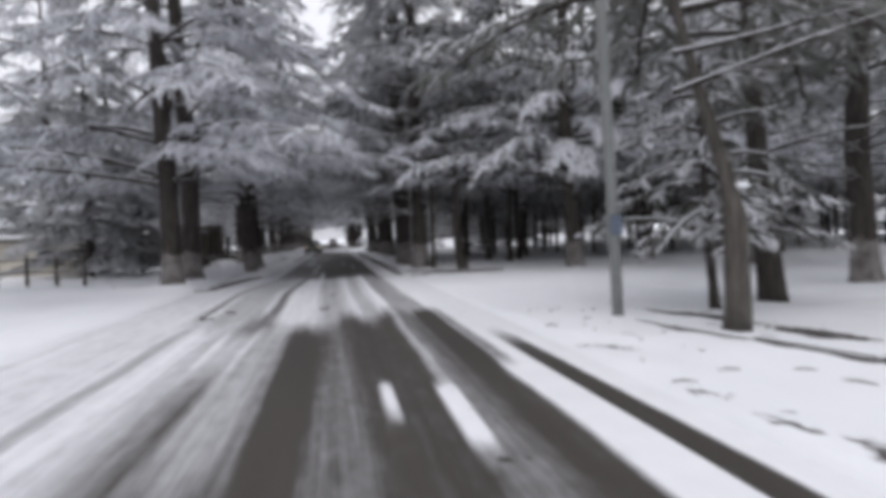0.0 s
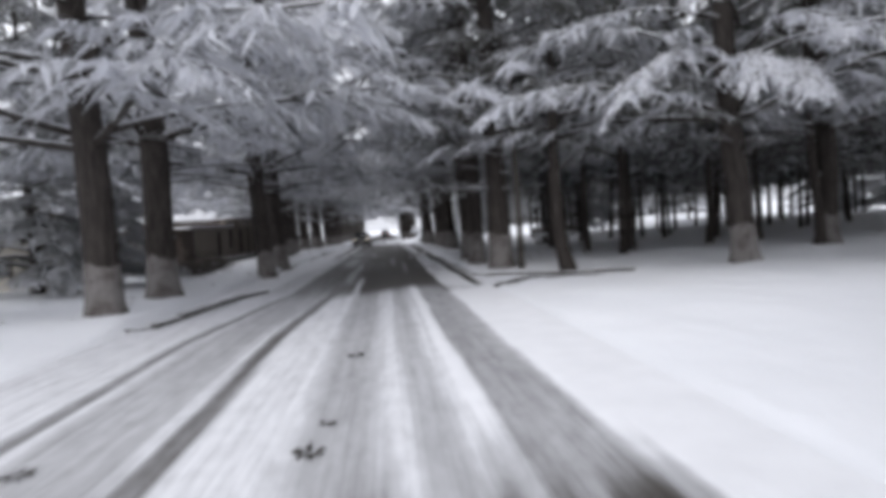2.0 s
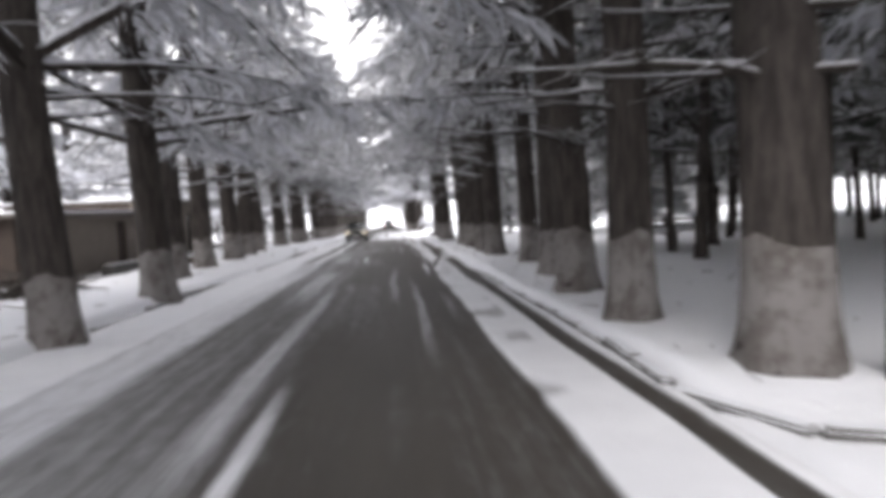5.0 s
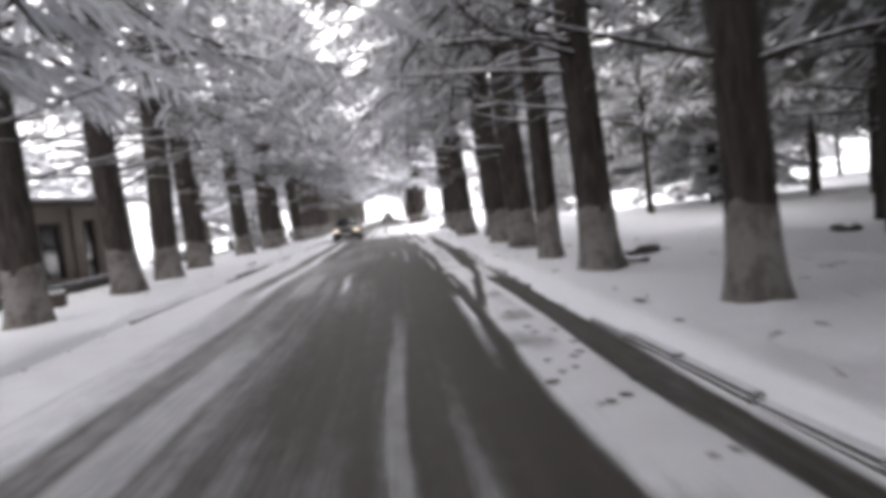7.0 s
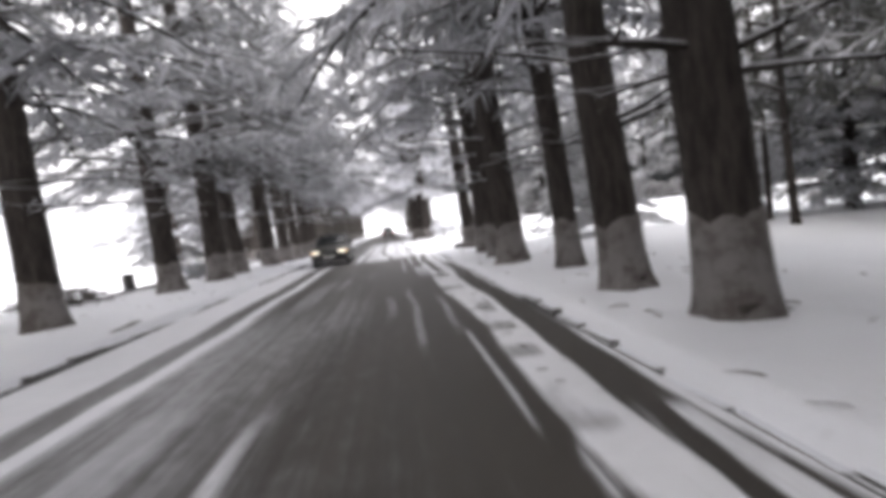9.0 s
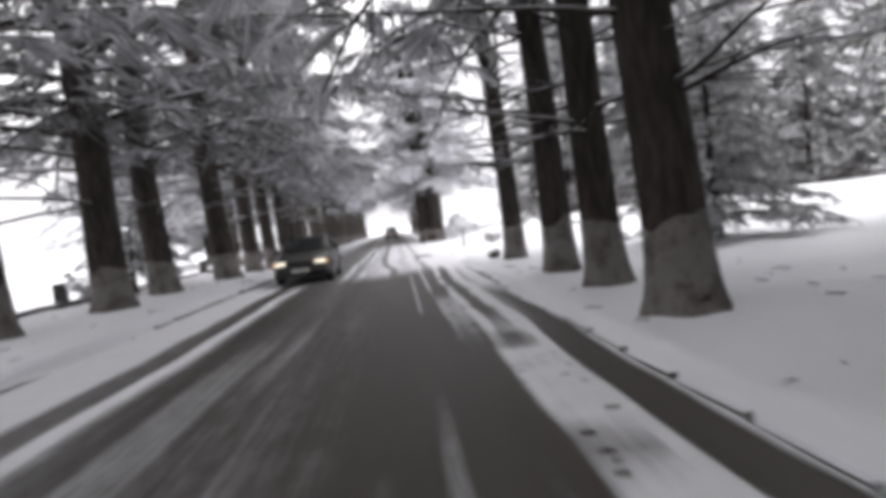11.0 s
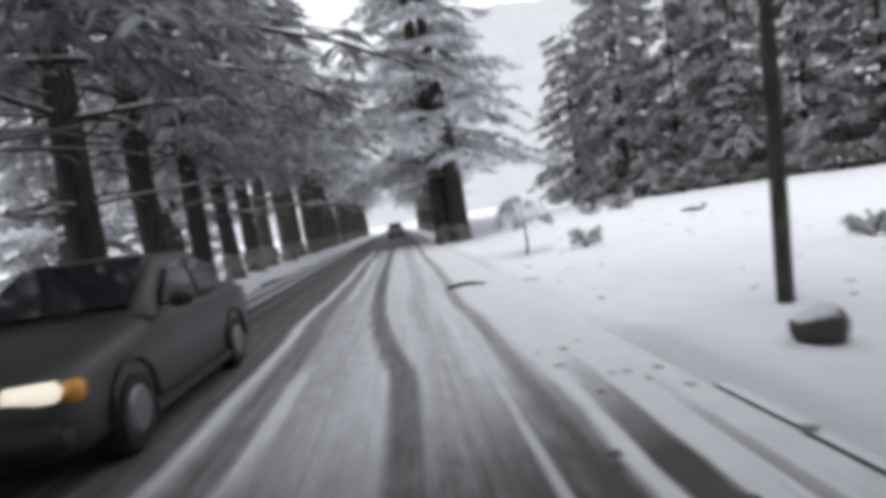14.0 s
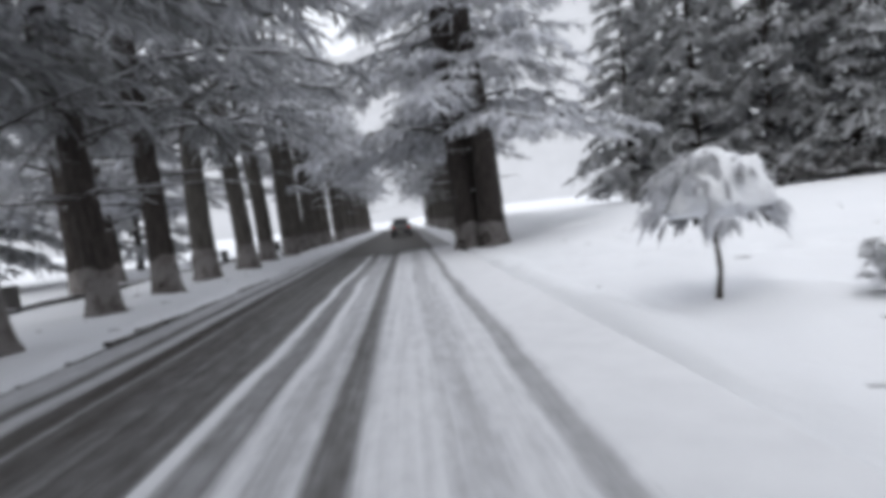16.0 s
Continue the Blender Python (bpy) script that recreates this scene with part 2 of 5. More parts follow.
def lamp_material(name, colour, strength):
    m, nt, b = nodes_of(name)
    b.inputs["Base Color"].default_value = (*colour, 1)
    b.inputs["Roughness"].default_value = 0.15
    b.inputs["Emission Color"].default_value = (*colour, 1)
    b.inputs["Emission Strength"].default_value = strength
    return m


GLASS = glass_material()
HEADLAMP = lamp_material("lit_headlamp", (1.0, 0.93, 0.78), 0.6)
AMBER = lamp_material("amber_indicator", (0.9, 0.42, 0.08), 0.03)
TAIL = lamp_material("red_tail_lamp", (0.5, 0.02, 0.015), 0.25)


# ---- mesh helpers ----
def mesh_from(name, verts, faces, material, smooth=False):
    d = bpy.data.meshes.new(name)
    d.from_pydata([tuple(v) for v in verts], [], faces)
    d.materials.append(material)
    if smooth:
        d.polygons.foreach_set("use_smooth", [True] * len(d.polygons))
    d.update()
    return d


def part(name, data, parent, label=""):
    ob = new(name, data)
    ob.parent = parent
    if label:
        tagged(ob, label)
    return ob


def bm_mesh(name, bm, material, smooth=False):
    d = bpy.data.meshes.new(name)
    bm.to_mesh(d)
    bm.free()
    d.materials.append(material)
    if smooth:
        d.polygons.foreach_set("use_smooth", [True] * len(d.polygons))
    return d


def block(x0, x1, y0, y1, z0, z1, bevel=0.02, wobble=0.0, seed=0):
    """A bevelled block as a bmesh."""
    b = bmesh.new()
    bmesh.ops.create_cube(b, size=1)
    for v in b.verts:
        v.co = ((x0 + x1) / 2 + (x1 - x0) * v.co.x, (y0 + y1) / 2 + (y1 - y0) * v.co.y, (z0 + z1) / 2 + (z1 - z0) * v.co.z)
    if bevel:
        bmesh.ops.bevel(b, geom=b.edges[:], offset=bevel, segments=2, affect="EDGES")
    if wobble:
        rng = random.Random(seed)
        for v in b.verts:
            v.co += Vector((rng.uniform(-1, 1), rng.uniform(-1, 1), rng.uniform(-1, 1))) * wobble
    return b


def tube(points, radii, sides=6, cap=True):
    """Vertices and faces of a tube along points."""
    verts, faces = [], []
    pts = [Vector(p) for p in points]
    for i, p in enumerate(pts):
        d = (pts[min(i + 1, len(pts) - 1)] - pts[max(i - 1, 0)]).normalized()
        side = d.cross(Vector((0, 0, 1))) if abs(d.z) < 0.95 else d.cross(Vector((1, 0, 0)))
        side.normalize()
        up = side.cross(d)
        for k in range(sides):
            a = 2 * math.pi * k / sides
            verts.append(p + (side * math.cos(a) + up * math.sin(a)) * radii[i])
    for i in range(len(pts) - 1):
        for k in range(sides):
            a, b = i * sides + k, i * sides + (k + 1) % sides
            faces.append((a, b, b + sides, a + sides))
    if cap:
        faces.append(tuple(range(sides))[::-1])
        faces.append(tuple(range((len(pts) - 1) * sides, len(pts) * sides)))
    return verts, faces


def join(pieces):
    verts, faces = [], []
    for v, f in pieces:
        o = len(verts)
        verts += list(v)
        faces += [tuple(i + o for i in q) for q in f]
    return verts, faces


def fingers(base, way, length, width, droop):
    """Drooping sprays, each a tapered three-sided blade, thickest in the middle: arrays of n."""
    n = len(base)
    side = np.cross(way, (0, 0, 1.0))
    side /= np.linalg.norm(side, axis=1, keepdims=True) + 1e-9
    c = base + way * (length * 0.45)[:, None]
    c[:, 2] -= droop * length * 0.2
    half = side * (width * 0.5)[:, None]
    dz = np.zeros((n, 3))
    dz[:, 2] = width * 0.34
    tip = base + way * length[:, None]
    tip[:, 2] -= droop * length * 1.05
    v = np.stack([base, c - half - dz * 0.5, c + half - dz * 0.5, c + dz, tip], 1).reshape(-1, 3)
    pattern = [(0, 2, 1), (0, 3, 2), (0, 1, 3), (1, 2, 4), (2, 3, 4), (3, 1, 4)]
    faces = [tuple(i * 5 + k for k in f) for i in range(n) for f in pattern]
    return v, faces


def blades(base, way, length, width, droop, roll):
    """Thin folded needle sprays, two faces each, ridge up: arrays of n."""
    n = len(base)
    side = np.cross(way, (0, 0, 1.0))
    side /= np.linalg.norm(side, axis=1, keepdims=True) + 1e-9
    c = base + way * (length * 0.42)[:, None]
    c[:, 2] -= droop * length * 0.16
    half = side * (width * 0.5 * np.cos(roll))[:, None]
    half[:, 2] += width * 0.5 * np.sin(roll)
    fold = np.zeros((n, 3))
    fold[:, 2] = width * 0.22
    tip = base + way * length[:, None]
    tip[:, 2] -= droop * length
    v = np.stack([base, c + half - fold, tip, c - half - fold], 1).reshape(-1, 3)
    faces = [f for i in range(0, 4 * n, 4) for f in ((i, i + 1, i + 2), (i, i + 2, i + 3))]
    return v, faces


# ---- trees ----
def limb_line(z0, az, length, rise, sag, n=6, start=0.15):
    """Points of a limb that leaves the trunk at height z0."""
    pts = []
    for i in range(n):
        s = i / (n - 1)
        r = start + s * length
        a = az + 0.12 * math.sin(3 * s + z0)
        pts.append((r * math.cos(a), r * math.sin(a), z0 + length * (rise * s - sag * s * s)))
    return pts


def crown_meshes(seed, height, low, bare_low, n_limbs, reach, sprays, needle, spread=1.0, wide=0.06, per=16, tiers=0):
    """Limbs and needle sprays of a cedar: two meshes. With tiers the limbs stand in level storeys."""
    rng = random.Random(seed)
    clear = 3.7 if low > 2.4 else 0.5
    tubes, base, way, length, width, droop, outer = [], [], [], [], [], [], []
    for i in range(n_limbs):
        f = i / (n_limbs - 1)
        if tiers:
            f = min(1.0, (math.floor(f * tiers) + rng.uniform(0.0, 0.35)) / tiers)
        z0 = low + (height - 0.6 - low) * f ** 1.15
        az = i * 2.399 + rng.uniform(-0.5, 0.5)
        long = reach * (1 - 0.85 * f) * rng.uniform(0.7, 1.1) + 0.4
        rise, sag = rng.uniform(0.12, 0.42), rng.uniform(0.30, 0.62)
        sag = min(sag, rise + (z0 - clear) / long)
        pts = limb_line(z0, az, long, rise, sag)
        tubes.append(tube(pts, [0.075 * (1 - 0.6 * f) * (1 - 0.8 * k / 5) + 0.008 for k in range(6)], 5, False))
        count = max(3, int(sprays * (0.35 + 0.65 * long / reach)))
        for k in range(count):
            s = 0.22 + 0.78 * (k + rng.random()) / count
            j = min(int(s * 5), 4)
            p = Vector(pts[j]).lerp(Vector(pts[j + 1]), s * 5 - j)
            ang = az + (1 if k % 2 else -1) * rng.uniform(0.45, 1.2) * (1.0 if s < 0.93 else 0.3)
            L = rng.uniform(0.8, 1.5) * (1.25 - 0.55 * s) * spread * (0.7 + 0.3 * long / reach)
            sagging = rng.uniform(0.15, 0.5)
            rise0 = rng.uniform(-0.15, 0.12)
            base.append(tuple(p))
            way.append((math.cos(ang), math.sin(ang), rise0))
            length.append(L)
            width.append(wide * 1.6)
            droop.append(sagging)
            outer.append(s * 0.6)
            # small sprays on both sides of the twig
            for q in range(per):
                u = 0.08 + 0.92 * (q + rng.random()) / per
                a2 = ang + (1 if q % 2 else -1) * rng.uniform(0.3, 1.15)
                base.append((p.x + math.cos(ang) * L * u, p.y + math.sin(ang) * L * u, p.z + rise0 * L * u - sagging * L * u * u))
                way.append((math.cos(a2), math.sin(a2), rng.uniform(-0.35, 0.15)))
                length.append(rng.uniform(0.24, 0.58) * (1.2 - 0.5 * u) * spread)
                width.append(wide * rng.uniform(0.7, 1.5))
                droop.append(rng.uniform(0.2, 0.9))
                outer.append(s * (0.4 + 0.6 * u))
    # dead, bare limbs under the crown
    for i in range(bare_low):
        z0 = rng.uniform(max(2.2, low - 3.0), low + 2.5)
        az = rng.uniform(0, 6.28)
        long = rng.uniform(1.2, 3.6)
        pts = limb_line(z0, az, long, rng.uniform(0.0, 0.3), rng.uniform(-0.1, 0.22))
        tubes.append(tube(pts, [0.04 * (1 - 0.85 * k / 5) + 0.004 for k in range(6)], 4, False))
        for k in range(rng.randint(2, 5)):
            j = rng.randint(1, 4)
            p = Vector(pts[j])
            a2 = az + rng.choice((-1, 1)) * rng.uniform(0.4, 1.0)
            l2 = rng.uniform(0.4, 1.3)
            q = [p, p + Vector((math.cos(a2) * l2 * 0.5, math.sin(a2) * l2 * 0.5, rng.uniform(-0.1, 0.12))), p + Vector((math.cos(a2) * l2, math.sin(a2) * l2, rng.uniform(-0.25, 0.2)))]
            tubes.append(tube(q, [0.016, 0.011, 0.004], 4, False))
    v, f = join(tubes)
    limbs = mesh_from("branchwork", v, f, LIMB, True)
    turn = np.random.RandomState(seed).uniform(-0.7, 0.7, len(base))
    v, f = blades(np.array(base), np.array(way), np.array(length), np.array(width), np.array(droop), turn)
    crown = mesh_from("crown", v, f, needle)
    crown.attributes.new("outer", "FLOAT", "POINT").data.foreach_set("value", np.repeat(np.array(outer, np.float32), 4))
    return limbs, crown


def trunk_mesh(seed, height, r, z0=-0.25, z1=None, grow=0.0, material=None, sides=14, flare=0.28, lean=(0.0, 0.0)):
    rng = random.Random(seed)
    verts, faces = [], []
    z1 = z1 or height
    zs = [z0, 0.0, 0.12, 0.28, 0.5, 0.75, 1.0, 1.5, 2.2, 3.2, 4.5, 6, 8, 10.5, 13, 15.5, height]
    zs = [z for z in zs if z < z1 - 0.05] + [z1]
    phase = [rng.uniform(0, 6.28) for _ in range(4)]
    for z in zs:
        t = max(z, 0) / height
        rr = r * (1 - 0.88 * t ** 1.25) * (1 + flare * math.exp(-max(z, 0) / 0.28)) + grow
        cx = 0.08 * math.sin(z * 0.35 + phase[0]) * min(z / 3, 1) + lean[0] * z
        cy = 0.08 * math.sin(z * 0.31 + phase[1]) * min(z / 3, 1) + lean[1] * z
        for k in range(sides):
            a = 2 * math.pi * k / sides
            lump = 1 + 0.06 * math.sin(3 * a + phase[2] + z * 0.4) + 0.10 * math.exp(-max(z, 0) / 0.3) * math.sin(5 * a + phase[3]) + rng.uniform(-0.02, 0.02) * (grow == 0)
            verts.append((cx + rr * lump * math.cos(a), cy + rr * lump * math.sin(a), z + (0.06 * math.sin(2 * a + phase[1]) + 0.03 * math.sin(5 * a + phase[0]) + rng.uniform(-0.04, 0.04)) * (grow > 0 and z == z1)))
    for i in range(len(zs) - 1):
        for k in range(sides):
            a, b = i * sides + k, i * sides + (k + 1) % sides
            faces.append((a, b, b + sides, a + sides))
    faces.append(tuple(range((len(zs) - 1) * sides, len(zs) * sides)))
    return mesh_from("trunk", verts, faces, material or BARK, True)


def make_tree(name, seed, height, r, low, bare, n_limbs, reach, sprays, needle, wash=0.0, spread=1.0, wide=0.06, sides=14, lean=(0, 0), per=16, bark=None, tiers=0):
    root = new(name)
    part("trunk", trunk_mesh(seed, height, r, sides=sides, lean=lean, material=bark), root, "dark furrowed trunk")
    if wash:
        part("whitewash_band", trunk_mesh(seed, height, r, z0=-0.1, z1=wash, grow=0.006, material=WASH, sides=sides, lean=lean), root, "grey worn whitewash on the foot")
    limbs, crown = crown_meshes(seed + 50, height, low, bare, n_limbs, reach, sprays, needle, spread, wide, per, tiers)
    tagged(part("branchwork", limbs, root, "dark limbs with snow lying along them"), kind="stuff")
    tagged(part("crown", crown, root, "drooping snow-laden needles"), kind="stuff")
    return root


# ---- ground and road ----
def smooth(v, a, b):
    t = np.clip((v - a) / (b - a), 0, 1)
    return t * t * (3 - 2 * t)


def lumps(x, y, scale, seed):
    """Cheap smooth noise in numpy, about -1 to 1."""
    r = np.random.RandomState(seed)
    out = np.zeros_like(x)
    for k in range(7):
        a = r.uniform(0, 6.28)
        f = scale * r.uniform(0.5, 1.9)
        out += np.sin((x * math.cos(a) + y * math.sin(a)) * f + r.uniform(0, 6.28) + 1.3 * np.sin((x * math.sin(a) - y * math.cos(a)) * f * 0.6 + k))
    return out / 4.0


ROAD_L, ROAD_R = -3.74, 2.64
dent_rng = np.random.RandomState(17)
DENTS = np.concatenate([
    np.stack([dent_rng.uniform(3.0, 7.5, 130), dent_rng.uniform(68, 90, 130), dent_rng.uniform(0.14, 0.32, 130), dent_rng.uniform(0.04, 0.14, 130)], 1),
    np.stack([dent_rng.uniform(3.0, 7.0, 120), dent_rng.uniform(2, 66, 120), dent_rng.uniform(0.12, 0.3, 120), dent_rng.uniform(-0.03, 0.07, 120)], 1),
    np.stack([dent_rng.uniform(-8.5, -4.1, 120), dent_rng.uniform(18, 92, 120), dent_rng.uniform(0.12, 0.3, 120), dent_rng.uniform(-0.04, 0.07, 120)], 1)])


def dents(x, y):
    """Small hollows and clods where snow has dropped from the boughs."""
    out = np.zeros_like(x)
    if x.ndim == 0:
        d = (DENTS[:, 0] - x) ** 2 + (DENTS[:, 1] - y) ** 2
        return out - float((DENTS[:, 3] * np.exp(-d / DENTS[:, 2] ** 2)).sum())
    for cx, cy, r, depth in DENTS:
        near = (np.abs(x - cx) < 3 * r) & (np.abs(y - cy) < 3 * r)
        out[near] -= depth * np.exp(-((x[near] - cx) ** 2 + (y[near] - cy) ** 2) / r ** 2)
    return out


def ground_height(x, y):
    x, y = np.asarray(x, float), np.asarray(y, float)
    right = smooth(x, ROAD_R + 0.02, ROAD_R + 0.20)
    left = smooth(-x, -ROAD_L + 0.02, -ROAD_L + 0.24)
    # the side ways leave the verge low
    mouth_r = smooth(y, 23.5, 26.0)
    mouth_l = smooth(y, 16.5, 18.5)
    kerbed = mouth_r * (1 - smooth(y, 68.5, 71.5))
    bank = kerbed * right + (1 - kerbed) * smooth(x, ROAD_R, ROAD_R + 2.6)
    z = -0.05 + right * 0.07 + 0.14 * mouth_r * bank + left * (0.05 + 0.15 * mouth_l)
    z = z + right * 0.75 * smooth(y, 72, 104) * smooth(x, 3.5, 9)
    z = z + smooth(x, 10, 60) * 1.3 * smooth(y, 60, 110) + smooth(x, 14, 50) * 0.5
    z = z - smooth(-x, 9.6, 12) * 0.35 * smooth(y, 55, 70)
    off = np.maximum(right, left)
    z = z + off * (0.030 * lumps(x, y, 2.1, 3) + 0.016 * lumps(x, y, 6.5, 5) + 0.05 * lumps(x, y, 0.5, 4))
    z = z + off * dents(x, y) + 0.045 * right * smooth(y, 68, 73) * lumps(x, y, 1.5, 9) * smooth(x, 2.9, 3.6) * (1 - smooth(x, 9, 14)) + 0.10 * np.exp(-((x - 3.05) / 0.22) ** 2) * smooth(y, 65, 70) * (0.6 + 0.4 * lumps(x, y, 1.5, 8))
    for ax, ay, bx, by, deep in ((2.95, 7.0, 3.5, 6.4, 0.05), (5.5, 10.2, 6.1, 6.3, 0.07)):
        k = np.clip(((x - ax) * (bx - ax) + (y - ay) * (by - ay)) / ((bx - ax) ** 2 + (by - ay) ** 2), 0, 1)
        z = z - deep * np.exp(-((x - ax - k * (bx - ax)) ** 2 + (y - ay - k * (by - ay)) ** 2) / 0.09)
    far = smooth(np.hypot(x, y - 60), 150, 700)
    return z + far * 6.0


def ground_at(x, y):
    return float(ground_height(x, y))


def grid_mesh(name, xs, ys, height, material):
    X, Y = np.meshgrid(xs, ys)
    Z = height(X, Y)
    verts = np.stack([X, Y, Z], 2).reshape(-1, 3)
    nx, ny = len(xs), len(ys)
    i = np.arange((ny - 1) * nx).reshape(ny - 1, nx)[:, :-1].reshape(-1)
    quads = np.stack([i, i + 1, i + nx + 1, i + nx], 1)
    d = bpy.data.meshes.new(name)
    d.vertices.add(len(verts))
    d.vertices.foreach_set("co", verts.astype(np.float32).reshape(-1))
    d.loops.add(quads.size)
    d.loops.foreach_set("vertex_index", quads.astype(np.int32).reshape(-1))
    d.polygons.add(len(quads))
    d.polygons.foreach_set("loop_start", np.arange(0, quads.size, 4, dtype=np.int32))
    d.update(calc_edges=True)
    d.validate()
    d.polygons.foreach_set("use_smooth", [True] * len(d.polygons))
    d.materials.append(material)
    return d, X, Y


xs = np.concatenate([-np.geomspace(900, 14, 30), np.arange(-13.5, -8.5, 0.3), np.arange(-8.5, -4.2, 0.15), np.arange(-4.2, -3.2, 0.1), np.arange(-3.2, 2.4, 0.8), np.arange(2.4, 8.0, 0.1), np.arange(8.0, 12.5, 0.25), np.geomspace(12.8, 900, 34)])
ys = np.concatenate([-np.geomspace(600, 6, 14), np.arange(-5, 110, 0.24), np.geomspace(110.5, 1500, 50)])
ground_data, GX, GY = grid_mesh("ground", xs, ys, ground_height, SNOW)
# places where the soil shows, and swales (y 6 to 10) whose shade is painted dark: x, y, half length, half width, turn
SOIL_AND_SHADE = [(2.95, 21.7, 0.6, 0.26, 35), (3.6, 22.5, 0.7, 0.2, 40), (4.5, 22.9, 0.9, 0.1, -15), (4.7, 22.5, 1.0, 0.14, -12), (3.2, 6.7, 0.5, 0.16, -50), (5.75, 9.0, 1.3, 0.2, -70), (6.15, 6.9, 0.9, 0.2, -85), (2.95, 4.6, 0.2, 0.08, 60), (3.0, 3.6, 0.4, 0.08, 100), (3.1, 3.0, 0.45, 0.07, 70),
        (3.1, 36.7, 0.25, 0.10, 80), (3.15, 55.7, 0.25, 0.1, 60), (3.7, 55.6, 0.25, 0.12, 20), (-6.2, 62.8, 0.35, 0.12, 20), (4.0, 76.4, 0.22, 0.14, 10), (2.95, 75.6, 0.3, 0.16, 0), (-4.3, 52.0, 0.6, 0.07, 90), (-4.35, 70.0, 0.8, 0.06, 90), (-4.2, 79.2, 0.9, 0.06, 88)]
soil_shade_amount = np.zeros_like(GX)
for cx, cy, a, b, turn in SOIL_AND_SHADE:
    dx, dy = GX - cx, GY - cy
    c, s = math.cos(radians(turn)), math.sin(radians(turn))
    soil_shade_amount = np.maximum(soil_shade_amount, (1.9 if a > 0.55 else 1.1) * np.exp(-(((dx * c + dy * s) / a) ** 2 + ((dy * c - dx * s) / max(b, 0.12)) ** 2)))
soil_shade_attr = ground_data.attributes.new("soil_and_shade", "FLOAT", "POINT")
soil_shade_attr.data.foreach_set("value", soil_shade_amount.astype(np.float32).reshape(-1))
tagged(new("ground", ground_data), "snow-covered ground with small lumps and dents", "ground", kind="structure")


def strip(x, centre, half, soft=0.06):
    return 1 - smooth(np.abs(x - centre), half, half + soft)


def snow_cover(x, y):
    """How much snow lies on the road: 0 bare and wet, 1 white."""
    wob = 0.10 * lumps(x * 0, y, 0.55, 11) + 0.05 * lumps(x * 0, y, 1.7, 12)
    u = x + wob * 0.6
    # bare lane between snowy edges
    edge_l = smooth(-u, 1.15, 2.0)
    edge_r = smooth(u - 0.13 * smooth(y, 38.5, 41) * (1 - smooth(y, 48, 52)), 1.58, 1.68)
    bare = 0.14 + 0.10 * lumps(x * 2.5, y * 0.12, 1.0, 15) + 0.22 * smooth(lumps(x * 5.0, y * 0.1, 1.0, 16), 0.1, 0.7) * (1 - smooth(y, 12, 20))
    a = bare + 0.60 * edge_l + 0.92 * edge_r * (u > 0) + 0.14 * smooth(-u, 0.2, 1.0)
    for c, h, s, k in ((0.95, 0.03, 0.3, 22), (-0.9, 0.25, 0.25, 23), (-1.35, 0.2, 0.35, 24)):
        a = a + strip(u, c, h) * s * smooth(lumps(x * 0, y, 0.5, k), -0.2, 0.5)
    a = a - 0.3 * strip(u, -2.25, 0.05) - 0.95 * strip(x, 2.20, 0.11, 0.05) * (1 - smooth(y, 6.5, 9.0))
    a = a - 0.6 * strip(x, 1.62, 0.20, 0.1) * smooth(y, 5.6, 6.6)
    a = a + 0.85 * strip(x, 0.42, 0.03, 0.05) * strip(y, 5.0, 0.3, 0.5) + 0.9 * strip(x, 0.93 + 0.02 * (y - 5), 0.06, 0.06) * strip(y, 4.5, 0.5, 0.6)
    # the crossing, white with ruts
    b = 0.86 + 0.0 * x
    for c, h, d, e in ((-2.4 + 0.09 * np.clip(y - 16.5, 0, 9), 0.05, 0.45, 0.07), (-1.78 + 0.07 * np.clip(y - 16.5, 0, 9), 0.3, 0.24, 0.2), (-1.17 + 0.055 * np.clip(y - 16.5, 0, 9), 0.06, 0.5, 0.07), (-0.1, 0.16, 0.26, 0.2), (0.55, 0.06, 0.22, 0.15), (1.28, 0.22, 0.30, 0.2)):
        b = b - strip(u, c, h, e) * d
    b = b + 0.25 * strip(u, 0.92, 0.05, 0.06)
    b = b + 0.35 * smooth(u, 1.58, 1.75)
    b = b - 0.5 * strip(u, 1.5, 0.16) * (1 - smooth(y, 10.0, 11.6)) - 0.45 * strip(x, 1.95, 0.3, 0.2) * smooth(y, 20.4, 21.4)
    # the avenue, bare in the middle
    c_ = bare + 0.95 * edge_r
    c_ = c_ + smooth(-u, 1.80, 1.95) * 0.45 + smooth(-u, 2.55, 2.8) * 0.45
    c_ = c_ + 0.34 * (1 - 0.65 * smooth(y, 49, 55)) * smooth(-u, 0.1, 1.0) * (0.75 + 0.5 * lumps(x * 3, y * 0.25, 1.0, 43))
    late = smooth(y, 41, 46)
    c_ = c_ + late * (0.5 * strip(u, -2.08, 0.07) - 0.42 * strip(u, -2.42, 0.2))
    for c, h, s, k in ((-0.72, 0.07, 0.30, 31), (-0.37, 0.035, 0.65, 32), (0.55, 0.05, 0.32, 33), (0.95, 0.03, 0.38, 34), (1.42, 0.025, 0.5, 35), (-1.2, 0.2, 0.22, 36), (-0.1, 0.3, 0.12, 37)):
        c_ = c_ + strip(u, c, h) * s * smooth(lumps(x * 0, y, 0.42, k), -0.1, 0.6) * (1 - smooth(y, 57, 61))
    c_ = c_ - 0.95 * strip(u, 2.42, 0.09 + 0.08 * smooth(y, 31, 36), 0.05)
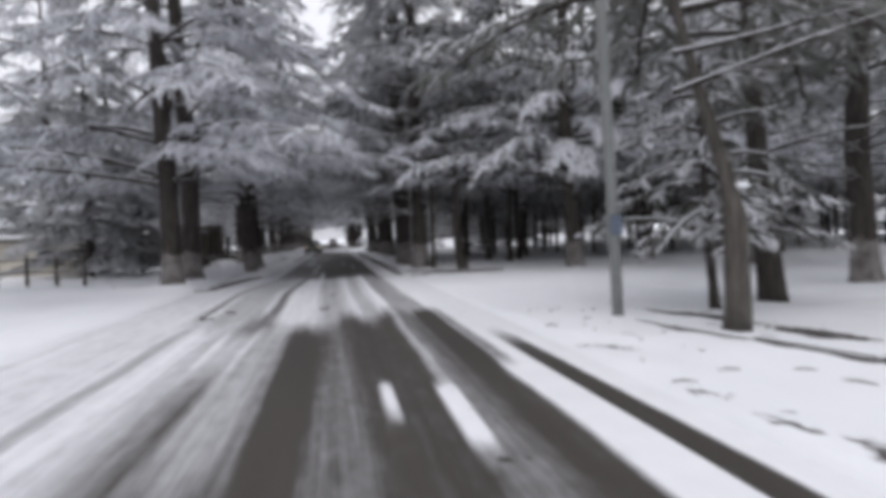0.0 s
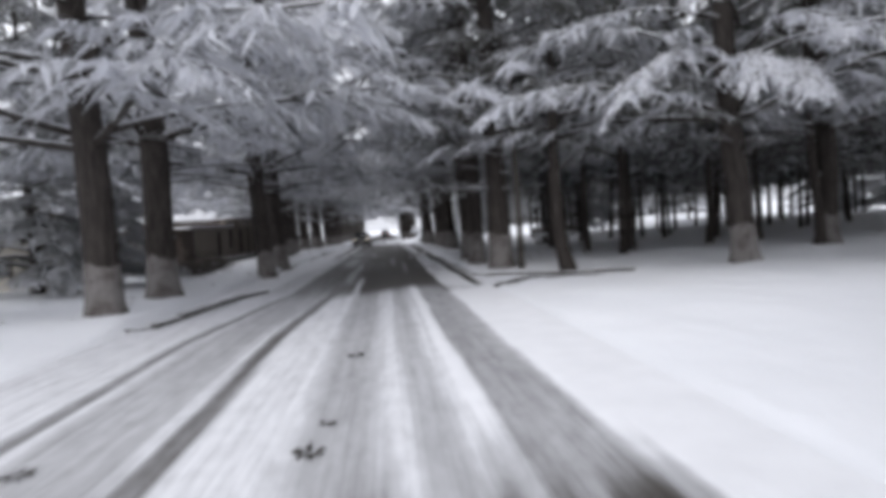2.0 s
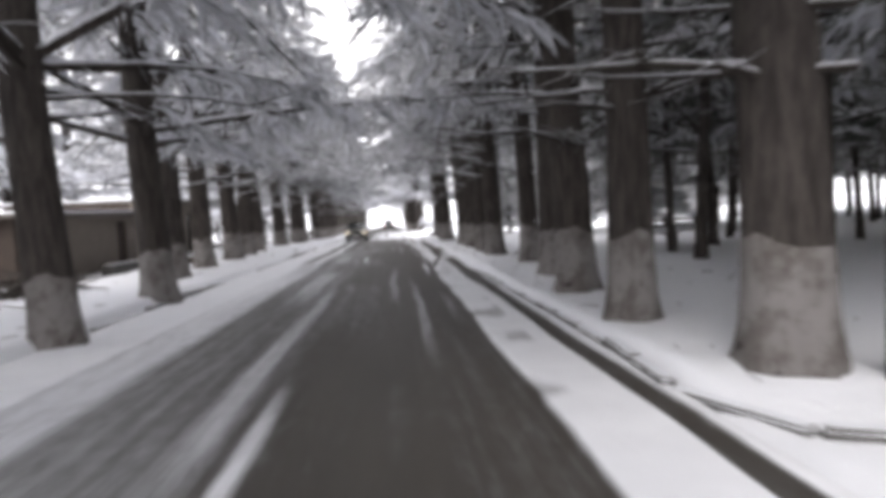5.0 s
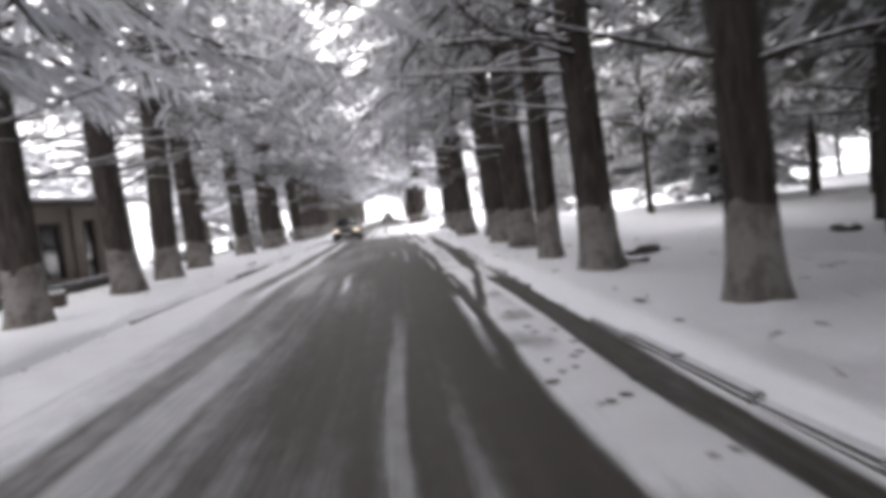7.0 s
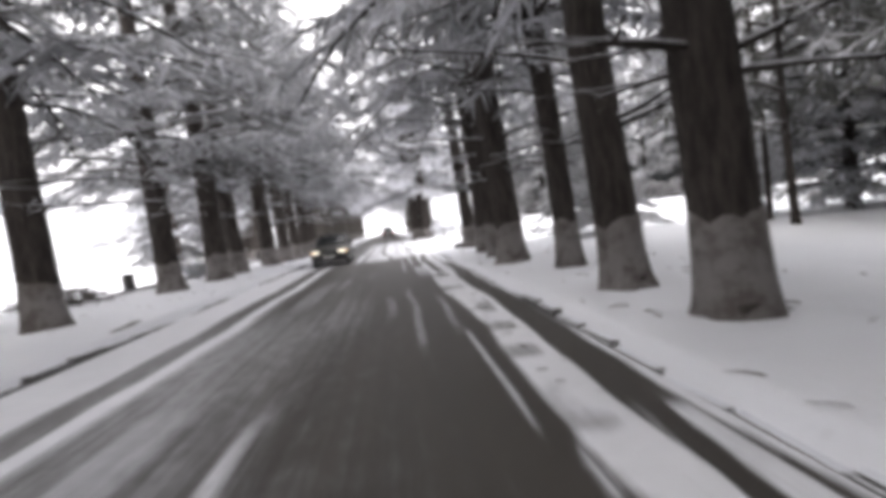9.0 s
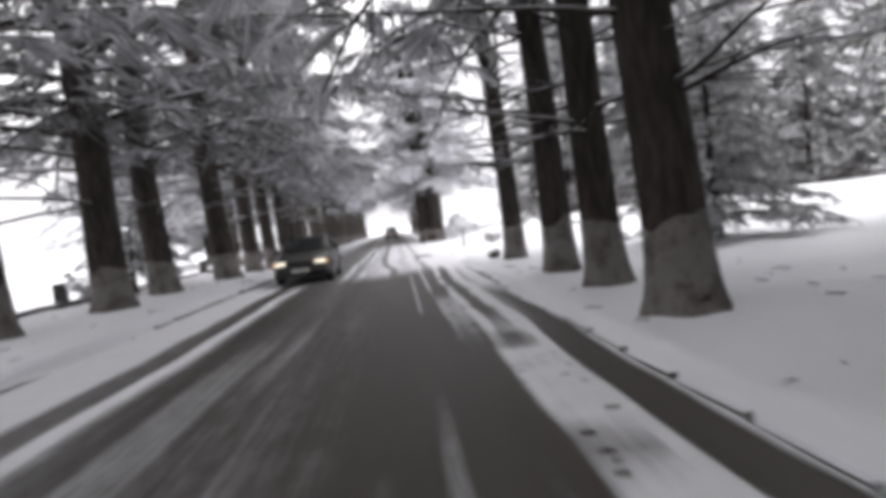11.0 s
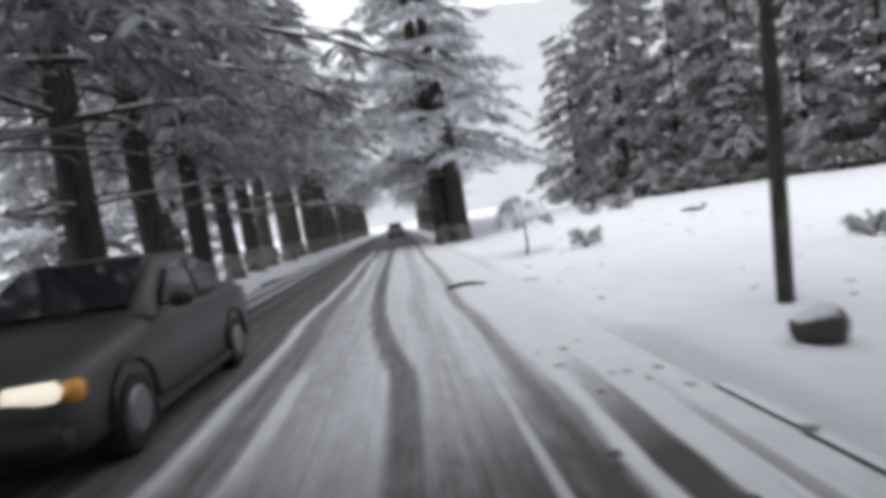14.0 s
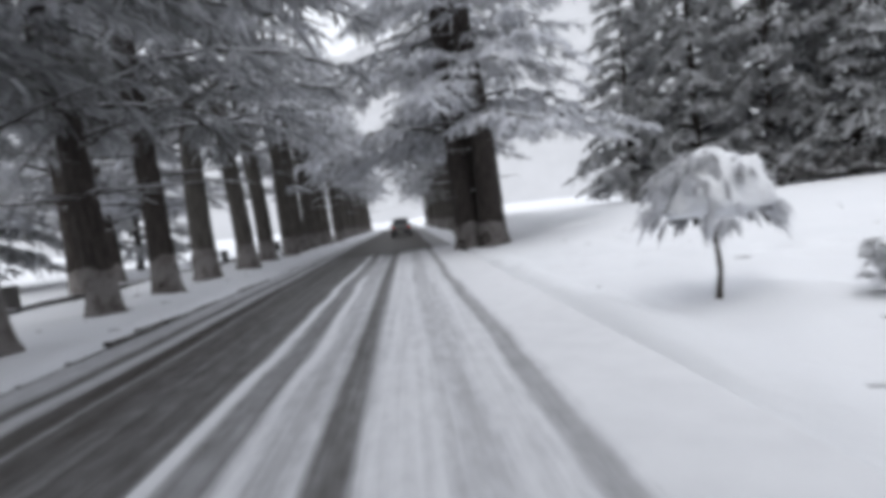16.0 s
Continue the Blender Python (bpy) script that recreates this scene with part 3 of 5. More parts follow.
    # a tyre rut that leaves the lane and joins the gutter, thin ridges beside it, and snow fallen in the gutter
    rut = np.interp(y, [37.5, 39.2, 41.1, 42.3, 45.0, 47.0], [1.55, 1.79, 2.0, 2.18, 2.34, 2.40])
    c_ = c_ - 0.95 * strip(x, rut, 0.055, 0.04) * strip(y, 42.0, 3.2, 1.0)
    c_ = c_ + 0.75 * strip(x, 1.62, 0.012, 0.035) * strip(y, 42.2, 1.2, 0.6) + 0.6 * strip(x, 1.50, 0.012, 0.035) * (strip(y, 38.6, 0.8, 0.5) + strip(y, 46.0, 1.5, 0.8))
    c_ = c_ + 0.85 * strip(x, 2.34, 0.13, 0.05) * strip(y, 43.0, 1.0, 0.6)
    c_ = c_ + 0.8 * strip(u, 2.42, 0.2, 0.05) * smooth(y, 59.5, 62.5)
    rag = smooth(lumps(x, y, 3.5, 41), 0.15, 0.7)
    c_ = c_ - 0.5 * rag * strip(u, 1.85, 0.22)
    end = smooth(y, 55, 59)
    c_ = c_ + end * (1 - 0.8 * smooth(y, 59.5, 61.5)) * (0.7 * strip(u, 1.5, 0.2) - 0.8 * strip(u, 1.88, 0.08) + 0.35 * strip(u, 2.2, 0.15))
    c_ = c_ + 0.6 * strip(x, 0.98, 0.018, 0.03) * strip(y, 62.5, 3.0, 1.5) + 0.7 * strip(x, 1.27, 0.018, 0.03) * strip(y, 65.5, 3.0, 2)
    c_ = c_ - 0.65 * strip(u, 1.88, 0.09, 0.06) * smooth(y, 59.5, 61.5) - 0.4 * strip(u, 2.25, 0.06, 0.05) * smooth(y, 61.0, 63.0)
    # white again past the last trees
    d = 0.92 - 0.20 * smooth(-u, -0.3, 0.5)
    centre = 0.02 + 0.5 * np.exp(-np.clip(y - 69.5, 0, 99) / 3.0)
    for c, h, s in ((-2.6, 0.12, 0.42), (-2.1, 0.22, 0.34), (-2.25, 0.5, 0.10), (-3.15, 0.06, 0.40), (-1.45, 0.3, 0.38), (-0.78, 0.12, 0.25), (0.84, 0.13, 0.14), (1.45, 0.045, 0.34), (1.95, 0.05, 0.15)):
        d = d - strip(u, c, h, 0.1) * s
    d = d - 0.5 * strip(x, centre, 0.09, 0.07) + 0.3 * smooth(u, 1.58, 1.75)
    d = d + 0.4 * strip(u, -1.02, 0.04) + 0.45 * strip(u, -0.54, 0.035) * smooth(lumps(x * 0, y, 0.5, 61), -0.3, 0.4)
    shift = 0.9 * lumps(x * 2.2, y * 0.2, 1.0, 51)
    fringe = 1.5 * lumps(x * 4.5, y * 0.12, 1.0, 53)
    w1, w2, w3 = smooth(y + shift * 0.5 + fringe, 9.0, 11.4), smooth(y + shift * 0.8, 20.6, 23.0), smooth(y + shift * 1.5, 66.0, 69.5)
    w4 = smooth(y + shift * 2, 98, 103)
    s = a * (1 - w1) + b * w1
    s = s * (1 - w2) + c_ * w2
    s = s * (1 - w3) + d * w3
    s = s * (1 - w4) + (0.04 + 0.6 * smooth(-u, 2.6, 3.2) + 0.5 * edge_r) * w4
    return np.clip(s, 0, 1.2)


def road_height(x, y):
    return 0.004 + 0.022 * snow_cover(x, y) + 0.004 * lumps(x, y, 1.2, 71) - 0.012 * (x * 0.3) ** 2


road_xs = np.concatenate([np.arange(ROAD_L, 0.3, 0.066), np.arange(0.3, ROAD_R + 0.001, 0.033)])
road_ys = np.concatenate([np.arange(-12, 100, 0.3), np.geomspace(100.4, 420, 80)])
road_data, RX, RY = grid_mesh("road", road_xs, road_ys, road_height, ROAD)
cover_attr = road_data.attributes.new("snow_cover", "FLOAT", "POINT")
cover_attr.data.foreach_set("value", snow_cover(RX, RY).astype(np.float32).reshape(-1))
zone_attr = road_data.attributes.new("print_zone", "FLOAT", "POINT")
zone = strip(RX, 1.93, 0.27, 0.08) * (strip(RY, 36.0, 2.4, 1.0) + 0.5 * strip(RY, 50.0, 4.0, 2.0)) + strip(RX, 1.5, 0.2, 0.1) * strip(RY, 62.0, 4.0, 1.5) * 0.8 + 0.7 * strip(RX, 0.95, 0.12, 0.06) * strip(RY, 4.2, 1.2, 0.5) + 0.65 * strip(RX, 2.1, 0.4, 0.1) * strip(RY, 66.5, 3.0, 1.0)
zone_attr.data.foreach_set("value", np.clip(zone, 0, 1).astype(np.float32).reshape(-1))
tagged(new("road", road_data), "wet asphalt road with snow ruts and bare tyre lanes", "road", kind="structure")


# kerbs, stone by stone
def kerb_line(name, points, label):
    root = new(name)
    tagged(root, label, "kerb", kind="structure")
    pts = [Vector(p) for p in points]
    shared = [bm_mesh("kerb_stone", block(-0.07, 0.07, -0.485, 0.485, -0.15, 0.10, 0.02, 0.008, i), STONE) for i in range(4)]
    rng = random.Random(len(points))
    for a, b in zip(pts, pts[1:]):
        d = b - a
        n = max(1, round(d.length))
        for i in range(n):
            p = a + d * ((i + 0.5) / n)
            ob = part("kerb_stone", rng.choice(shared), root)
            ob.matrix_basis = pose(p.x, p.y, p.z - 0.03 + 0.055 * math.sin(p.y * 0.62 + p.x) * math.sin(p.y * 0.27 + 1.0) + rng.uniform(-0.02, 0.015), rng.uniform(-1.5, 1.5), rng.uniform(-2, 2), math.degrees(math.atan2(-d.x, d.y))) @ Matrix.Diagonal((1, d.length / n, 1, 1))
    return root


kerb_line("kerb_1", [(2.70, 27, -0.045), (2.70, 68, -0.045)], "dark wet stone kerb half buried in snow")
kerb_line("kerb_2", [(2.72, 27, 0), (2.60, 25.4, 0), (3.0, 24.3, 0), (3.95, 23.8, 0), (4.85, 22.9, 0), (6.4, 22.5, 0)], "curved stone kerb at the side way")
kerb_line("kerb_3", [(-3.80, 30, -0.03), (-3.80, 98, -0.03)], "stone kerb showing here and there from snow")
kerb_line("kerb_4", [(-3.40, 18.0, 0.03), (-3.0, 21.9, 0.07), (-2.62, 23.2, 0.08)], "short snow-capped stone kerb at the entrance")
kerb_line("kerb_5", [(-5.5, 25.3, 0.10), (-3.9, 24.5, 0.10)], "short snow-capped stone kerb at the entrance")
kerb_line("kerb_6", [(-5.4, 18.35, 0), (-3.45, 18.0, 0)], "short snow-capped stone kerb at the entrance")

kerb_line("kerb_7", [(4.36, 8.35, 0.0), (4.40, 7.3, 0.0), (4.62, 6.1, 0.0), (5.05, 4.9, 0.0), (5.7, 3.8, 0.0)], "old sunken stone kerb beside the pole")


# ---- the avenue's cedars ----
HIGH = [make_tree("cedar_tree", 100 + i, 17 + i, 0.30, 4.4 + 0.5 * (i % 2), 24, 31, 5.2, 10, FROST_CEDAR, 0.92 + 0.05 * (i % 3), lean=(0.004 * (i - 1.5), 0.006 * (1.5 - i)), per=14, tiers=9) for i in range(4)]
FULL = [make_tree("cedar_tree", 140 + i, 20 + i, 0.30, 3.0 + 0.3 * i, 6, 44, 7.0, 14, CEDAR, 0.92, 1.05, 0.065, per=18, tiers=10) for i in range(3)]
DENSE = [make_tree("cedar_tree", 155 + i, 17 + i, 0.32, 4.0, 16, 35, 5.8, 11, GREY_CEDAR, 0.92, 0.95, 0.045, per=24, tiers=9) for i in range(3)]
SHADY = [make_tree("cedar_tree", 163 + i, 18 + i, 0.30, 5.2, 20, 32, 5.4, 11, FROST_CEDAR, 0.95, 1.15, 0.07, per=15, tiers=9) for i in range(2)]
# far cedars: whitened needles and pale bark carry the haze in their colour
FAR = [make_tree("cedar_tree", 170 + i, 16 + i, 0.32, 5.4, 6, 26, 3.5, 8, HAZED_CEDAR, 0.95, 1.15, 0.10, sides=10, per=8, bark=PALE_BARK) for i in range(3)]
BARE = [make_tree("cedar_tree", 185, 17, 0.30, 5.0, 46, 14, 4.2, 4, FROST_CEDAR, 0.92, per=12)]
BIG = [make_tree("cedar_tree", 188 + i, 20, 0.55, 4.2 + 0.4 * i, 12, 46, 5.6, 13, HAZED_CEDAR, 0.92, 1.2, 0.07, per=18, tiers=11) for i in range(2)]
for t in HIGH + FULL + DENSE + SHADY + FAR + BARE + BIG:
    tagged(t, "tall snow-laden cedar with a whitewashed trunk foot", "tree", "cedars along the avenue")
used = set()


def place(src, m):
    """Set the first of a kind at m, and later ones as copies of it."""
    if src.name not in used:
        used.add(src.name)
        src.matrix_basis = m
        return src
    return copy_thing(src, m @ Matrix.Diagonal((*(1 / k for k in src.scale), 1)))


def plant(kinds, i, x, y, w, spin, own=0.6):
    """Set a cedar whose trunk is w metres thick above its flare; own is the thickness it was made with."""
    s = w / own
    tilt = -1.2 - 1.2 * float(smooth(np.array(y), 46, 56)) + 0.7 * math.sin(y * 3.1 + x)
    return place(kinds[i % len(kinds)], pose(x, y, ground_at(x, y), 0, tilt, 0) @ pose(0, 0, 0, 0, 0, spin) @ Matrix.Diagonal((s, s, 0.9 + 0.1 * s, 1)))


ROW_R = [(3.64, 25.5, .66), (3.25, 27.7, .5), (3.4, 30.3, .6), (3.80, 33.0, .55), (4.0, 36.1, .47), (3.66, 39.4, .55), (3.75, 42.7, .45), (3.96, 46.1, .69), (3.9, 48.7, .62), (4.3, 52.7, .5), (3.75, 55.9, .7), (3.85, 58.6, .58), (3.86, 61.3, .6), (3.95, 66.4, .57)]
ROW_L = [(-4.75, 19.5, .58), (-4.98, 23.0, .67), (-3.7, 29.0, .55), (-3.9, 33.0, .6), (-5.25, 37.7, .66), (-5.55, 41.3, .62), (-5.65, 45.4, .66), (-6.0, 49.0, .7), (-6.45, 53.4, .78), (-6.6, 61.0, .72), (-6.0, 64.4, .78), (-6.1, 67.9, .72), (-5.75, 73.0, .8), (-5.6, 76.8, .68), (-5.4, 79.9, .62), (-5.35, 82.9, .56), (-5.5, 86.6, .56), (-5.6, 90.0, .6)]
spin = random.Random(5)
for i, (x, y, w) in enumerate(ROW_R):
    plant(BARE if y > 65 else SHADY if y > 45 or y < 31 else HIGH, i, x, y, w, spin.uniform(0, 360))
first = []
for i, (x, y, w) in enumerate(ROW_L):
    tree = plant(FULL if y < 34 else HIGH if y < 56 else DENSE, i, x, y, w, spin.uniform(0, 360))
    first.append(tree)
first.append(plant(FULL, 1, 9.4, 22.8, .62, 40))


def laden_bough(tree, z0, tip, seed):
    """A long low limb whose outer half hangs in sprays full of bright snow."""
    rng = random.Random(seed)
    start, tip = Vector((tree.matrix_basis.translation.x, tree.matrix_basis.translation.y, z0)), Vector(tip)
    out = tip - start
    side = Vector((-out.y, out.x, 0)).normalized()
    pts = [start + out * k + Vector((0, 0, 0.14 * out.length * math.sin(math.pi * k))) + side * 0.1 * math.sin(5 * k + seed) for k in np.linspace(0, 1, 9)]
    tubes = [tube(pts, list(np.linspace(0.06, 0.012, 9)), 6, False)]
    base, way, length, width, droop, outer = [], [], [], [], [], []
    n = 17
    for k in range(n):
        s = 0.42 + 0.58 * (k + 0.5 * rng.random()) / n
        j = min(int(s * 8), 7)
        p = pts[j].lerp(pts[j + 1], s * 8 - j)
        fan = out.normalized() * rng.uniform(0.35, 0.8) + side * (1 if k % 2 else -1) * rng.uniform(0.3, 0.8) * (1.35 - s)
        fan.z = 0
        fan.normalize()
        L = rng.uniform(0.55, 1.2) * (1.5 - 0.75 * s)
        sag = rng.uniform(0.5, 1.1)
        twig = [p + fan * L * u + Vector((0, 0, 0.12 * L * u - sag * L * u * u)) for u in (0, 0.25, 0.5, 0.75, 1)]
        tubes.append(tube(twig, [0.02, 0.022, 0.02, 0.016, 0.006], 5, False))
        for q in range(18):
            u = 0.1 + 0.9 * (q + rng.random()) / 18
            i = min(int(u * 4), 3)
            a = rng.uniform(0.35, 0.95) * (1 if q % 2 else -1)
            base.append(tuple(twig[i].lerp(twig[i + 1], u * 4 - i)))
            way.append((fan.x * math.cos(a) - fan.y * math.sin(a), fan.y * math.cos(a) + fan.x * math.sin(a), rng.uniform(-0.5, 0.1)))
            length.append(rng.uniform(0.10, 0.30) * (1.3 - 0.7 * u))
            width.append(rng.uniform(0.03, 0.055))
            droop.append(rng.uniform(0.3, 1.1))
            outer.append(0.4 + 0.6 * u)
    back = tree.matrix_basis.inverted()
    v, f = join(tubes)
    bough = part("bough", mesh_from("bough", [tuple(back @ Vector(c)) for c in v], f, LIMB, True), tree, "low limb with snow along it")
    v, f = blades(np.array(base), np.array(way), np.array(length), np.array(width), np.array(droop), np.random.RandomState(seed).uniform(-0.7, 0.7, len(base)))
    data = mesh_from("spray", [tuple(back @ Vector(c)) for c in v], f, LADEN)
    data.attributes.new("outer", "FLOAT", "POINT").data.foreach_set("value", np.repeat(np.array(outer, np.float32), 4))
    tagged(part("spray", data, bough, "drooping needles thick with white snow"), kind="stuff")


for k, z0, tip in ((0, 3.9, (-1.55, 15.5, 3.25)), (0, 5.2, (-3.4, 14.8, 4.9)), (1, 4.9, (0.5, 19.6, 4.2)), (1, 6.8, (-0.7, 22.3, 6.6)), (1, 5.6, (-1.9, 18.3, 5.2)),
                   (-1, 4.3, (6.85, 18.0, 3.5)), (-1, 4.0, (7.7, 17.6, 3.25)), (-1, 4.6, (4.8, 18.6, 3.4)), (-1, 6.0, (6.3, 18.5, 5.3)), (-1, 5.2, (8.6, 17.9, 4.3)),
                   (-1, 7.2, (7.6, 18.0, 6.7)), (-1, 6.6, (8.9, 18.3, 6.0)), (0, 6.7, (-4.3, 15.0, 6.4)), (0, 6.3, (-2.4, 16.3, 6.0)), (0, 5.5, (-6.6, 15.5, 5.0)), (1, 7.6, (-2.6, 18.6, 7.4))):
    laden_bough(first[k], z0, tip, 300 + int(z0 * 10))

plant(HIGH, 2, -9.8, 11.5, .7, 75)
plant(HIGH, 1, 12.5, 12.5, .6, 10)
plant(HIGH, 2, 15.5, 20.0, .7, 200)
plant(FULL, 0, 20.5, 15.0, .7, 120)
for i, (x, y) in enumerate(((-18.5, 45.0), (-17.0, 57.0), (14.5, 26.5), (-16.0, 49.5))):
    plant(FULL, i, x, y, .65, 50 * i)
for i, (x, y) in enumerate(((-11.5, 97.0), (-13.5, 104.5))):
    plant(HIGH, i, x, y, .6, 47 * i)
for i, (x, y) in enumerate(((-14.5, 106.0), (-18.0, 112.0), (-21.5, 106.0))):
    plant(FULL, i, x, y, .7, 61 * i)
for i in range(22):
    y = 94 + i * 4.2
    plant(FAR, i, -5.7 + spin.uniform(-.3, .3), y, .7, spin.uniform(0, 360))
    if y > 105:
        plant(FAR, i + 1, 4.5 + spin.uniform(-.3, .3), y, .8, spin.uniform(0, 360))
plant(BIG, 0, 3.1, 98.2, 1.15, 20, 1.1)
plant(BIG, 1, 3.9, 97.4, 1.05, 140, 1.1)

# ---- the wood beside the avenue ----
THIN = [make_tree("pine_tree", 200 + i, 13 + 1.4 * i, 0.12, 2.9 + 0.4 * i, 8, 27, 3.1, 8, PINE, spread=1.15, wide=0.15, sides=7, lean=(0.012 * (i - 1), 0.01), per=8) for i in range(4)]
for t in THIN:
    tagged(t, "thin dark pine with snow on its needles", "tree", "pines in the wood")
wood = random.Random(9)
spots = [(8.3, 28.0), (9.2, 29.5), (8.0, 30.8), (7.5, 34.2), (8.4, 37.5), (10.5, 39.1), (8.7, 39.8)]
tries = 0
while len(spots) < 92 and tries < 4000:
    tries += 1
    x, y = wood.uniform(7.2, 40), wood.uniform(25.5, 74)
    if y > 64 - 0.1 * x and x < 30:
        continue
    if x < 10.5 and y > 30:
        continue
    if all((x - a) ** 2 + (y - b) ** 2 > 6.5 for a, b in spots):
        spots.append((x, y))
for i, (x, y) in enumerate(spots):
    src = THIN[i % 4]
    s = wood.uniform(0.8, 1.25)
    m = pose(x, y, ground_at(x, y), 0, 0, wood.uniform(0, 360)) @ Matrix.Diagonal((s, s, wood.uniform(0.85, 1.15), 1))
    place(src, m)

young = make_tree("young_pine", 225, 5.2, 0.085, 1.35, 0, 30, 1.5, 6, PINE, spread=0.6, wide=0.07, sides=8, per=10)
young.matrix_basis = pose(6.52, 9.6, ground_at(6.52, 9.6), 0, -2, 0)
tagged(young, "thin young pine with dark low boughs", "tree")

dark = copy_thing(young, pose(-8.1, 70.6, ground_at(-8.1, 70.6), 0, 4, 80) @ Matrix.Diagonal((0.85, 0.85, 0.62, 1)))
tagged(dark, "small dark young pine at the edge of the field", "tree")

# dense conifers: past the clearing, behind the house and beyond the fence
BUSHY = [make_tree("conifer", 230 + i, 10 + 1.5 * i, 0.2, 0.7, 0, 72, 3.3, 10, CONIFER, spread=0.95, wide=0.09, sides=8, per=16) for i in range(3)]
for t in BUSHY:
    tagged(t, "dense dark conifer with snow on its boughs", "tree", "dense conifers")
dense = [(15.5, 113, 1.0), (18.5, 110, 1.1), (21.5, 107.5, 1.05), (24.5, 105, 1.15), (27.5, 102, 1.0), (30.5, 99, 1.1), (34, 96, 1.0), (38, 92, 1.1), (20, 115, 1.3), (26, 110, 1.3), (32, 104, 1.3), (38, 99, 1.2), (43, 90, 1.2),
         (-9.2, 25.6, 0.7), (-8.0, 27.8, 0.45), (-21, 50, 1.2), (-24, 110, 1.2), (-20, 122, 1.2), 
         ]
# dark conifers in the wood, close behind the cedars
dense += [(9.2, 65.2, 0.62), (18.0, 62.0, 1.1)]
dense += [(44 + math.sin(2.1 * k), 30 + 8.5 * k, 1.2) for k in range(5)] + [(40, 22, 1.2), (34, 16, 1.1)]
for i, (x, y, s) in enumerate(dense):
    src = BUSHY[i % 3]
    m = pose(x, y, ground_at(x, y), 0, 0, wood.uniform(0, 360)) @ Matrix.Diagonal((s * 1.1, s * 1.1, s * wood.uniform(1.0, 1.3) * (1.25 if y > 85 else 0.9), 1))
    place(src, m)


# low dark bushes in front of the house
HEDGE = [make_tree("hedge_bush", 260 + i, 2.1 + 0.3 * i, 0.05, 0.25, 0, 34, 0.9, 6, BRUSH, spread=0.45, wide=0.08, sides=6, per=9) for i in range(2)]
for t in HEDGE:
    tagged(t, "low dark bush with a little snow before the house", "bush", "bushes by the house")
for i, (x, y) in enumerate(((-10.9, 35.4), (-11.9, 36.3), (-13.0, 35.8))):
    m = pose(x, y, ground_at(x, y), 0, 0, 70 * i) @ Matrix.Diagonal((1.0, 1.0, 0.8 + 0.1 * (i % 3), 1))
    place(HEDGE[i % 2], m)
for i in range(9):
    x, y = 15.5 + 2.3 * i, 109.5 - 2.1 * i + 0.8 * math.sin(i * 2.0)
    tagged(place(HEDGE[i % 2], pose(x, y, ground_at(x, y), 0, 0, 50 * i) @ Matrix.Diagonal((1.5, 1.5, 0.8, 1))), "low dark brush at the edge of the conifers", "bush", "brush by the conifers")


# ---- poles and odd trees ----
def pole(name, x, y, r, h, label, material, box_z=None, tilt=0.0):
    root = new(name)
    root.matrix_basis = pose(x, y, ground_at(x, y) - 0.05)
    v, f = tube([(0, 0, 0), (0.0, 0, h * 0.5), (0.01, 0, h)], [r, r * 0.88, r * 0.75], 14)
    part("shaft", mesh_from("shaft", v, f, material, True), root)
    b = block(-0.02, 0.02, -0.45, 0.45, h - 0.3, h - 0.22, 0.008)
    part("arm", bm_mesh("arm", b, material), root)
    if box_z:
        part("sign_plate", bm_mesh("sign_plate", block(-0.09, 0.09, -r - 0.03, -r - 0.005, box_z, box_z + 0.30, 0.01), BLUE), root, "small faded blue plate")
    root.matrix_basis = root.matrix_basis @ pose(0, 0, 0, 0, tilt, 0)
    tagged(root, label, "pole")
    return root


BLUE = plain("faded_blue", (0.07, 0.09, 0.13), (0.10, 0.125, 0.17), 0.6, 4)
pole("utility_pole", 4.2, 8.55, 0.09, 9.0, "grey wooden utility pole standing in the snow", POLE, 1.25, -2.2)
pole("utility_pole", 4.42, 69.85, 0.085, 9.0, "thin grey utility pole at the edge of the clearing", PALE_BARK, tilt=2.0)
pole("metal_post", 4.27, 41.7, 0.085, 7.0, "plain grey metal post between the cedars", METAL)


def bent_tree(name, x, y, line, radii, label, seed, boughs=10, material=None):
    """A tree whose trunk follows line, with some needle boughs on top."""
    root = new(name)
    root.matrix_basis = pose(x, y, ground_at(x, y))
    v, f = tube(line, radii, 12)
    rng = random.Random(seed)
    v = [p + Vector((rng.uniform(-1, 1), rng.uniform(-1, 1), 0)) * 0.012 for p in v]
    part("trunk", mesh_from("trunk", v, f, material or BARK, True), root, "crooked trunk")
    top = Vector(line[-1])
    limbs, crown = crown_meshes(seed, top.z + 3.5, max(2.8, top.z * 0.55), 5, boughs, 3.2, 9, PINE, 1.0, 0.07, 14)
    lo = part("branchwork", limbs, root)
    cr = part("crown", crown, root, "olive needles dusted with snow")
    for o in (lo, cr):
        tagged(o, kind="stuff")
        o.matrix_basis = pose(top.x * 0.8, top.y * 0.8, 0)
    tagged(root, label, "tree")
    return root


old = bent_tree("leaning_tree", 5.1, 7.05, [(0, 0, -0.1), (0.02, 0, 0.3), (0.0, 0, 1.4), (-0.12, 0, 2.0), (-0.45, 0.1, 3.2), (-0.85, 0.2, 4.8), (-1.1, 0.3, 7.5)], [0.20, 0.17, 0.155, 0.10, 0.066, 0.055, 0.035], "slender tree leaning out of a thick old foot", 301, 14, PALE_BARK)
cap = bmesh.new()
bmesh.ops.create_icosphere(cap, subdivisions=3, radius=1)
for q in cap.verts:
    q.co = Vector((q.co.x * 0.15, q.co.y * 0.14, q.co.z * 0.05)) * (1 + 0.3 * noise.noise(q.co * 2.0))
